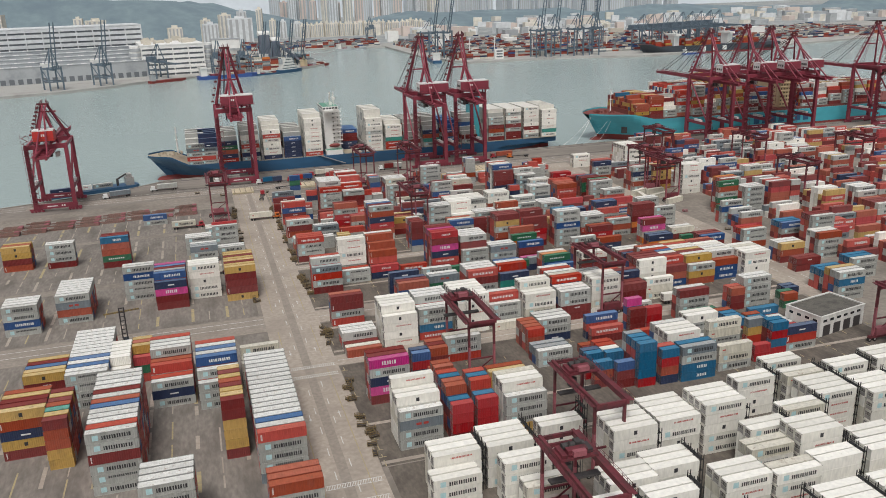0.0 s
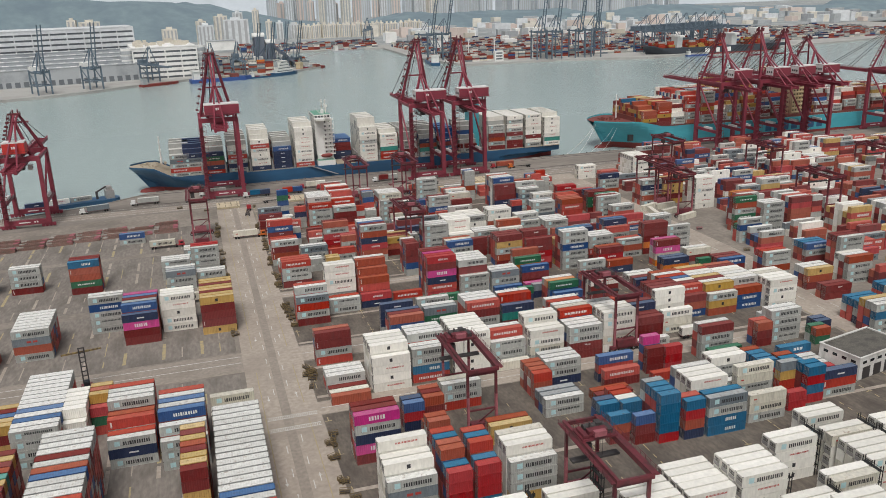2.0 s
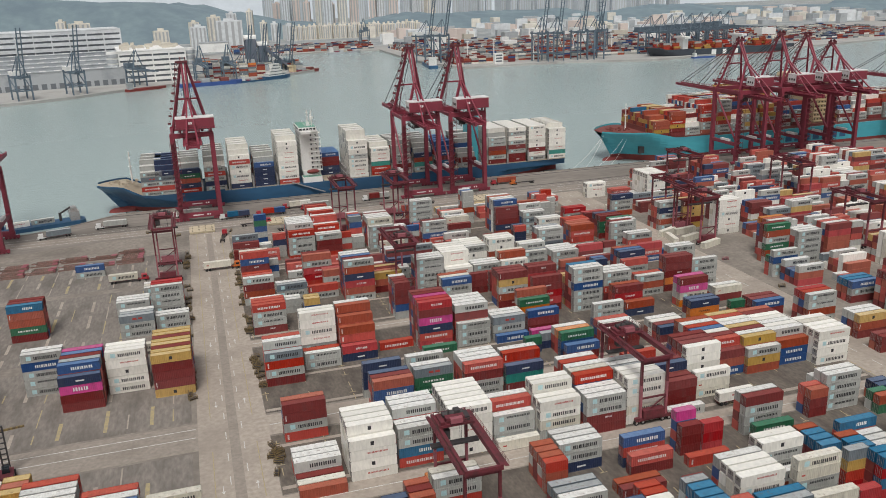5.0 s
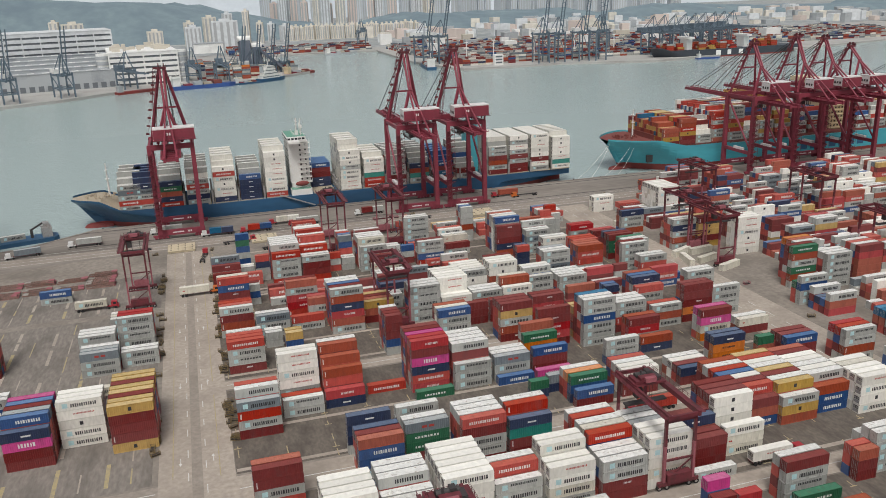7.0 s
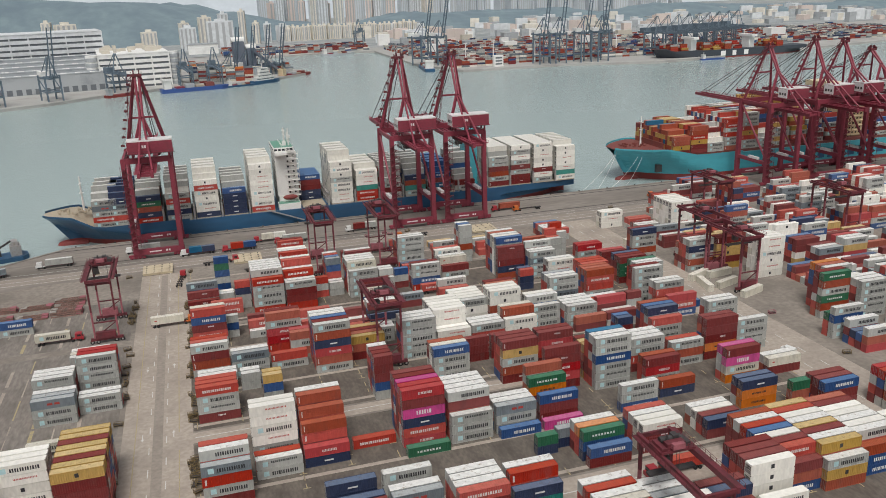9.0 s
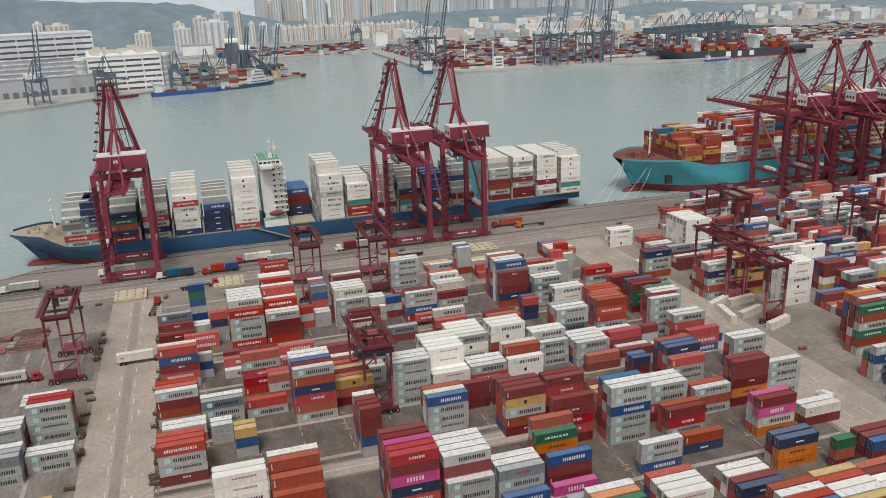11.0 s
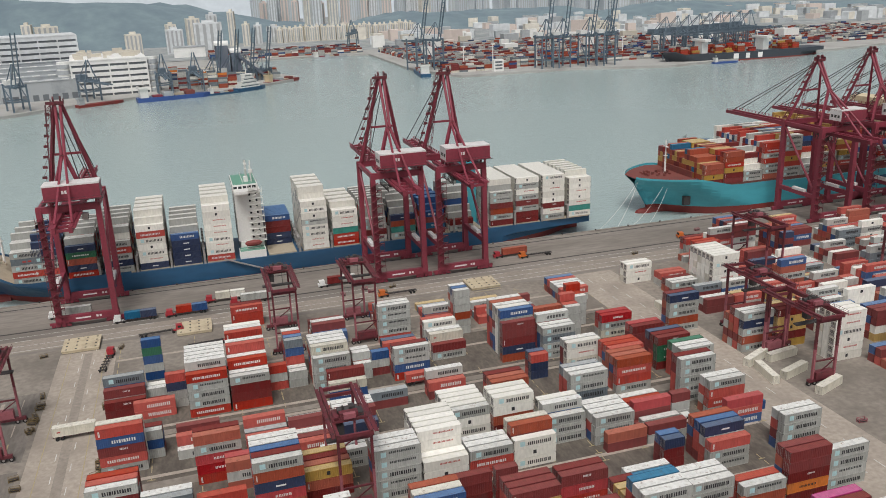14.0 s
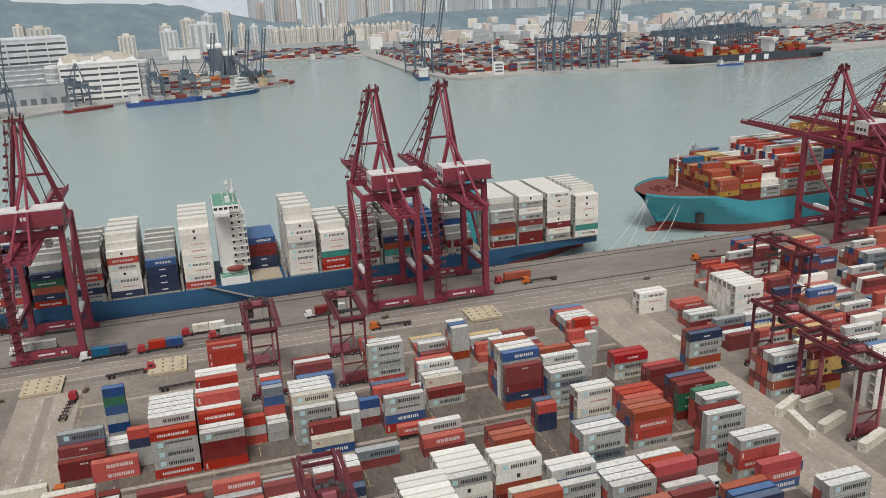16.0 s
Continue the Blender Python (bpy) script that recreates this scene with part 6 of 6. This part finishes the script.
def far_crane(x, y, up, turn=0.0, mat=None, scale=1.0):
    """A blue-grey quay crane; its boom is raised or lowered."""
    c = thing("quay_crane", "blue-grey quay crane with raised boom on the far quay" if up else "blue-grey quay crane on the far quay", "crane", pose(x, y, 0, 0, 0, turn), "far quay cranes")
    mat = mat or blue_steel
    t = 40 * scale
    for sx in (-9, 9):
        for sy in (0, 26):
            part("leg", Solid().beam((sx, sy, 0), (sx, sy, t + 3), 1.8), mat, c)
    fr = Solid().beam((-9, 0, 12), (9, 0, 12), 1.5).beam((-9, 26, 12), (9, 26, 12), 1.5).beam((-9, 0, t), (9, 0, t), 1.8).beam((-9, 26, t), (9, 26, t), 1.8)
    for sx in (-9, 9):
        fr.beam((sx, 0, t), (sx, 26, t), 1.5).beam((sx, 0, 12), (sx, 26, 12), 1.5).beam((sx, 0, 13), (sx, 26, t - 1), 0.9)
    part("portal_frame", fr, mat, c)
    part("girder", Solid().box(-3, -2, t - 2, -1.6, 48, t + 0.6).box(1.6, -2, t - 2, 3, 48, t + 0.6), mat, c)
    af = Solid()
    for sx in (-1, 1):
        af.beam((sx * 7, 0, t), (sx * 1, 6, t + 26), 1.1).beam((sx * 1, 6, t + 26), (sx * 4, 34, t), 0.8)
    part("aframe", af, mat, c)
    bo = Solid()
    for sx in (-1, 1):
        a = Vector((sx * 2.4, -2, t - 0.6))
        b = Vector((sx * 2.4, -2 - (16 if up else 58), t - 0.6 + (62 if up else 0)))
        bo.beam(a, b, 1.1, 1.6)
    for k in range(1, 9):
        f = k / 9
        bo.beam((-2.4, -2 - (16 if up else 58) * f, t - 0.6 + (62 if up else 0) * f), (2.4, -2 - (16 if up else 58) * f, t - 0.6 + (62 if up else 0) * f), 0.6)
    part("boom", bo, mat, c)
    part("machinery_house", Solid().box(-5, 26, t + 0.6, 5, 42, t + 6.5), far_white if up else mat, c)


for x in (577, 603, 644, 672):
    far_crane(x, 1322 - (x - 608) * 0.12, True, 0, None, 1.12)
for x in (405, 432):
    far_crane(x + 6, 1420, True, 20, None, 1.1)
for x, y in ((-183, 1225), (-122, 1258), (-48, 1320), (38, 1342), (78, 1345)):
    far_crane(x, y, x < -100, 25 if x < 0 else 5, None, 0.62 if x > -60 else 0.72)
for k in range(9):
    far_crane(790 + 26 * k, 1345 + 9 * k, False, 12, None, 0.95)
for k in range(4):
    far_crane(108 + 24 * k, 1395 + 18 * k, True, 30, None, 0.36)
far_crane(395, 1880, False, -20, None, 0.9)
far_crane(730, 1420, True, -35, None, 1.0)

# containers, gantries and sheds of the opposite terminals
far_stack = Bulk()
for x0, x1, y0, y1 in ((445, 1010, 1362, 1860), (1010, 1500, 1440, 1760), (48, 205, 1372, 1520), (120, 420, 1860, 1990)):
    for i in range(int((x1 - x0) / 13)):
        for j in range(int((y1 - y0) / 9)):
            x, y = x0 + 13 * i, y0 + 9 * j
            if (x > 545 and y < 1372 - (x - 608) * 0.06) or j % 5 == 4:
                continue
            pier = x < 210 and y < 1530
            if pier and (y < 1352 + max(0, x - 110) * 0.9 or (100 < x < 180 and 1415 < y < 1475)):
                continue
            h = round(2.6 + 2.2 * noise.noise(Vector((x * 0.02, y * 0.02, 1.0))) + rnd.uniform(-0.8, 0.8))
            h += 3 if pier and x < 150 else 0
            # greyer colour mix here stands in for haze dulling the far reds
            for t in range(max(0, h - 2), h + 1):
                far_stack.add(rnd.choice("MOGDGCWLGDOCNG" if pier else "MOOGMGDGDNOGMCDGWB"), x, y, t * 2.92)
            for t in range(0, max(0, h - 2)):
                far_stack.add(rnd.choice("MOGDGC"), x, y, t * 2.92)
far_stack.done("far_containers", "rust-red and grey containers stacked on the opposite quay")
for k in range(10):
    mx, my = 470 + 55 * k, 1352 + rnd.uniform(0, 120)
    mast = thing("light_mast", "pale lighting mast on the far quay", "mast", pose(mx, my, 0), "light masts")
    part("pole", Solid().tube((0, 0, 0), (0, 0, 33), 1.1, 8, 0, 0.7), far_white, mast)
    part("lamp_ring", Solid().box(-3, -1, 33, 3, 1, 34.5), far_white, mast)
for k in range(34):
    x, y = rnd.uniform(440, 1250), rnd.uniform(1480, 2050)
    b = Solid().box(0, 0, 0, rnd.uniform(14, 34), rnd.uniform(10, 24), 17 + rnd.uniform(0, 9))
    lone("gantry_house" if k % 2 else "quay_shed", b, rnd.choice([far_white, far_white, far_grey, far_cream]), "pale box-shaped port building on the far quay", "building", "", pose(x, y, 0), "far port buildings")
# dark bulk-handling towers with white caps and sloping conveyors on the pier, and a white shed behind
ub = thing("bulk_loader", "dark blue-grey bulk loader towers with white caps", "loader", pose(112, 1440, 0, 0, 0, 8))
# dark blue-grey cladding, lightened to put the haze into its colour
loader_dark = material("hazed_dark_blue_cladding", (0.13, 0.155, 0.20), 0.7, stain=(0.20, 0.215, 0.235), stain_scale=0.05)
for x, w, h in ((0, 16, 52), (20, 13, 41)):
    part("tower", Solid().box(x, 0, 0, x + w, 16, h), loader_dark, ub)
    part("cap", Solid().tube((x - 2, 8, h + 2.2), (x + w + 2, 8, h + 2.2), 4.2, 10).box(x - 1, 1, h, x + w + 1, 15, h + 2.5), far_white, ub, "white rounded roof cap")
for y in (-3, 9):
    part("conveyor", Solid().beam((26, y, 40), (66, y - 6, 5), 3.6), loader_dark, ub)
for x, z in ((40, 27.5), (54, 15.5)):
    part("trestle", Solid().beam((x, -5, 0), (x, -4, z), 1.2).beam((x, 7, 0), (x, 6, z), 1.2).beam((x, -5, z * 0.5), (x, 7, z * 0.5), 0.8), loader_dark, ub)
ws = thing("warehouse", "long white warehouse behind the opposite pier", "building", pose(48, 1985, 0.5))
part("wall", Solid().box(0, 0, 0, 62, 36, 20), far_white, ws)
part("roof", Solid().prism([(-1, -1), (63, -1), (63, 37), (-1, 37)], 20, 21.5), far_grey, ws)
sq = thing("pump_house", "small white port building with dark windows", "building", pose(497, 1338, 0))
part("wall", Solid().box(0, 0, 0, 15, 8, 17), far_white, sq)
for k in range(3):
    part("window", Solid().box(2, -0.3, 3 + 4.6 * k, 13, 0.1, 5.4 + 4.6 * k), far_dark, sq)

# ships on the far side
fs = thing("container_ship", "dark-hulled container ship berthed across the harbour", "ship")
hull_black = material("black_hull_paint", (0.05, 0.06, 0.075), 0.5)
f2 = hull(758, 1040, 1288, 40, 9.5, 14, hull_black, boot_red, fs)
part("forecastle_deck", f2, deck_red, fs)
lt = Solid()
for k, wd in enumerate((9, 7, 8)):
    lt.box(870 + 22 * k, 1287.6, -0.2, 870 + wd + 22 * k, 1288.2, 7.4)
part("hull_lettering", lt, far_white, fs, "three large white plain bars")
for hx in (820, 930):
    part("bridge_house", Solid().box(hx, 1298, 9.5, hx + 10, 1318, 30).box(hx - 1, 1290, 27, hx + 9, 1326, 30.5), far_white, fs)
fc = Bulk()
for k in range(11):
    for j in range(9):
        for t in range(rnd.randint(1, 4)):
            if abs(785 + 20 * k - 826) > 12 and abs(785 + 20 * k - 936) > 12:
                fc.add(rnd.choice("OORMGYOR"), 785 + 20 * k, 1292 + 4 * j, 9.6 + t * 2.92)
fc.done("far_containers", "containers on the dark ship across the harbour")


def small_ship(x, y, length, turn, hull_mat, house, label, cargo=True):
    s = thing("coaster", label, "ship", pose(x, y, WATER, 0, 0, turn), "small ships")
    L, b = length / 2, length * 0.085
    out = [(-L, -b), (L * 0.7, -b), (L, 0), (L * 0.7, b), (-L, b)]
    part("hull", Solid().prism(out, -1, length * 0.055), hull_mat, s)
    part("deckhouse", Solid().box(-L * 0.92, -b * 0.8, length * 0.055, -L * 0.72, b * 0.8, length * 0.2).box(-L * 0.95, -b, length * 0.17, -L * 0.74, b, length * 0.2), house, s)
    if cargo:
        for k in range(4):
            part("hold_cargo", Solid().box(-L * 0.6 + k * L * 0.28, -b * 0.8, length * 0.055, -L * 0.36 + k * L * 0.28, b * 0.8, length * (0.075 + 0.03 * (k % 2))), [crane_red, far_grey, deck_tan, deck_red][k], s)
    part("mast", Solid().tube((-L * 0.8, 0, length * 0.2), (-L * 0.8, 0, length * 0.29), 0.4), house, s)


coaster_blue = material("bright_blue_hull", (0.04, 0.09, 0.28), 0.5)
small_ship(50, 1312, 96, 12, coaster_blue, house_white, "small blue coaster moored at the opposite quay")
wv = thing("workboat", "white harbour vessel with a tall stepped superstructure", "ship", pose(147, 1350, WATER, 0, 0, 34), "small ships")
part("hull", Solid().prism([(-24, -6), (16, -6), (26, 0), (16, 6), (-24, 6)], -1, 5), hull_navy, wv)
for k, (x0, x1, w) in enumerate(((-20, 12, 5.4), (-17, 8, 5.0), (-14, 5, 4.6), (-11, 2, 4.6))):
    part("deckhouse", Solid().box(x0, -w, 5 + 4.4 * k, x1, w, 9.2 + 4.4 * k).box(x0 - 0.6, -w - 0.5, 9.0 + 4.4 * k, x1 + 0.6, w + 0.5, 9.4 + 4.4 * k), house_white, wv)
    part("window_band", Solid().box(x0 + 1, -w - 0.1, 6.6 + 4.4 * k, x1 - 1, -w + 0.1, 7.8 + 4.4 * k), far_dark, wv)
part("funnel", Solid().box(-19, -2, 13.8, -15, 2, 22), far_grey, wv)
part("mast", Solid().tube((-5, 0, 22.6), (-5, 0, 32), 0.5).beam((-5, -3, 28), (-5, 3, 28), 0.5), house_white, wv)
small_ship(112, 1328, 46, 20, hull_navy, house_white, "dark tug and barge at the opposite quay")
small_ship(200, 1425, 70, 40, boot_red, house_cream, "red-hulled coaster at the pier end")
small_ship(404, 1400, 90, 82, hull_navy, house_white, "small ship with a white deckhouse in the channel")
small_ship(335, 1800, 70, 10, far_grey, house_white, "grey vessel at the head of the channel")
small_ship(842, 1268, 44, 0, coaster_blue, house_white, "blue harbour launch beside the dark ship", False)
small_ship(-40, 1302, 60, 30, boot_red, far_grey, "low red barge at the opposite quay", False)
small_ship(452, 760, 26, 5, hull_navy, far_grey, "dark workboat on the harbour", False)

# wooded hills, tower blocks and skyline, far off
for name, y0, dep, h0, seed, mat, xr, lab in (("hill", 2380, 600, 262, 3.0, hill_mat, (-2900, 600), "wooded hills behind the warehouses"), ("hill", 4000, 420, 330, 9.0, hill_far, (-4200, 4800), "pale glowing backdrop ridge added to stand in for haze"), ("hill", 2500, 300, 60, 17.0, hill_mat, (500, 1500), "low wooded rise before the skyline"), ("hill", 2450, 300, 75, 23.0, hill_mat, (1250, 2900), "low wooded rise beyond the far terminal")):
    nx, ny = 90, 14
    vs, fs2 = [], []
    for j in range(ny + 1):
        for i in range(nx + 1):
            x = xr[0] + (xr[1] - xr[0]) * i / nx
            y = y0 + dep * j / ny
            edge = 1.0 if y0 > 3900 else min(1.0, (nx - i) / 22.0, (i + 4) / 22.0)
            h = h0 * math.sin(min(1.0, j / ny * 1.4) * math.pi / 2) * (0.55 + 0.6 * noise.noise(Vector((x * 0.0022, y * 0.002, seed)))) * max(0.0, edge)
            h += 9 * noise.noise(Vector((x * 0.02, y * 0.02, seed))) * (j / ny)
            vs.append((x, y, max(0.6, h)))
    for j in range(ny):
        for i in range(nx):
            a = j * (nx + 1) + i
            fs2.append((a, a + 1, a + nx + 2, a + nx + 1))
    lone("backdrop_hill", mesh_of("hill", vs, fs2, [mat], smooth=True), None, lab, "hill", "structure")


def tower_block(x, y, w, d, h, mat, floors, label, win):
    t = thing("tower_block", label, "building", pose(x, y, 0, 0, 0, rnd.uniform(-20, 20)), "far towers")
    part("wall", Solid().box(-w / 2, -d / 2, 0, w / 2, d / 2, h).box(-w / 5, -d / 5, h, w / 5, d / 5, h + 5), mat, t)
    cols = max(2, min(4, int(w / 8)))
    for c in range(cols):
        xx = -w / 2 + (c + 0.5) * w / cols
        part("window_column", Solid().box(xx - w / cols * 0.22, -d / 2 - 0.5, 3, xx + w / cols * 0.22, -d / 2 + 0.2, h - 3), win, t)
    return t


# window strips lightened for haze, win_blue the paler one for the farthest towers
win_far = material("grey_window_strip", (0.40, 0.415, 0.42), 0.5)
win_blue = material("hazed_window_strip", (0.43, 0.455, 0.465), 0.5)
# cream slabs in a row behind the channel
for k in range(26):
    tower_block(298 + 13.4 * k, 2300 + 5 * (k % 3), 11.8, 15, 33 + 5 * rnd.random(), town_pale, 14, "cream residential slab in a long row", win_far)
# white institutional blocks on the hillside
for x, y, w, h in ((125, 2150, 60, 74), (52, 2120, 36, 62), (45, 2250, 20, 70), (95, 2280, 30, 82), (140, 2300, 20, 90), (185, 2280, 15, 96), (215, 2250, 16, 62), (246, 2290, 18, 56), (285, 2320, 24, 48), (-30, 2060, 32, 58), (-215, 2230, 44, 80), (-255, 2240, 20, 86), (-425, 2200, 26, 104), (290, 2330, 34, 46)):
    tower_block(x, y, w, 24, h * 0.84, town_pale if rnd.random() < 0.6 else town_mat, 12, "pale block of flats on the hillside", win_far)
# skyline: nearer towers, then paler ones with more haze in their colour
for k in range(60):
    x = 330 + 26 * k + rnd.uniform(-10, 10)
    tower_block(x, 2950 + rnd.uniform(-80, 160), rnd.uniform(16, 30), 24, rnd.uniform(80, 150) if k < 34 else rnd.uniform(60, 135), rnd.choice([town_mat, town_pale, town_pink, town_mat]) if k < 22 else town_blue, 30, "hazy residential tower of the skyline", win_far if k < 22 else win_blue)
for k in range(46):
    tower_block(350 + 40 * k + rnd.uniform(-14, 14), 3500 + rnd.uniform(-100, 200), rnd.uniform(26, 46), 30, rnd.uniform(120, 230), town_blue, 40, "pale far tower with haze put into its colour", win_blue)
# low port sheds and blocks between the quay and the skyline
for k in range(210):
    x, y = rnd.uniform(440, 2100), rnd.uniform(1880, 2600)
    lone("port_shed", Solid().box(0, 0, 0, rnd.uniform(14, 46), rnd.uniform(12, 30), rnd.uniform(8, 30)), rnd.choice([town_mat, town_pale, far_grey, town_mat, town_pink]), "hazy low building behind the far terminal", "building", "", pose(x, y, 0, 0, 0, rnd.uniform(-25, 25)), "far port buildings")
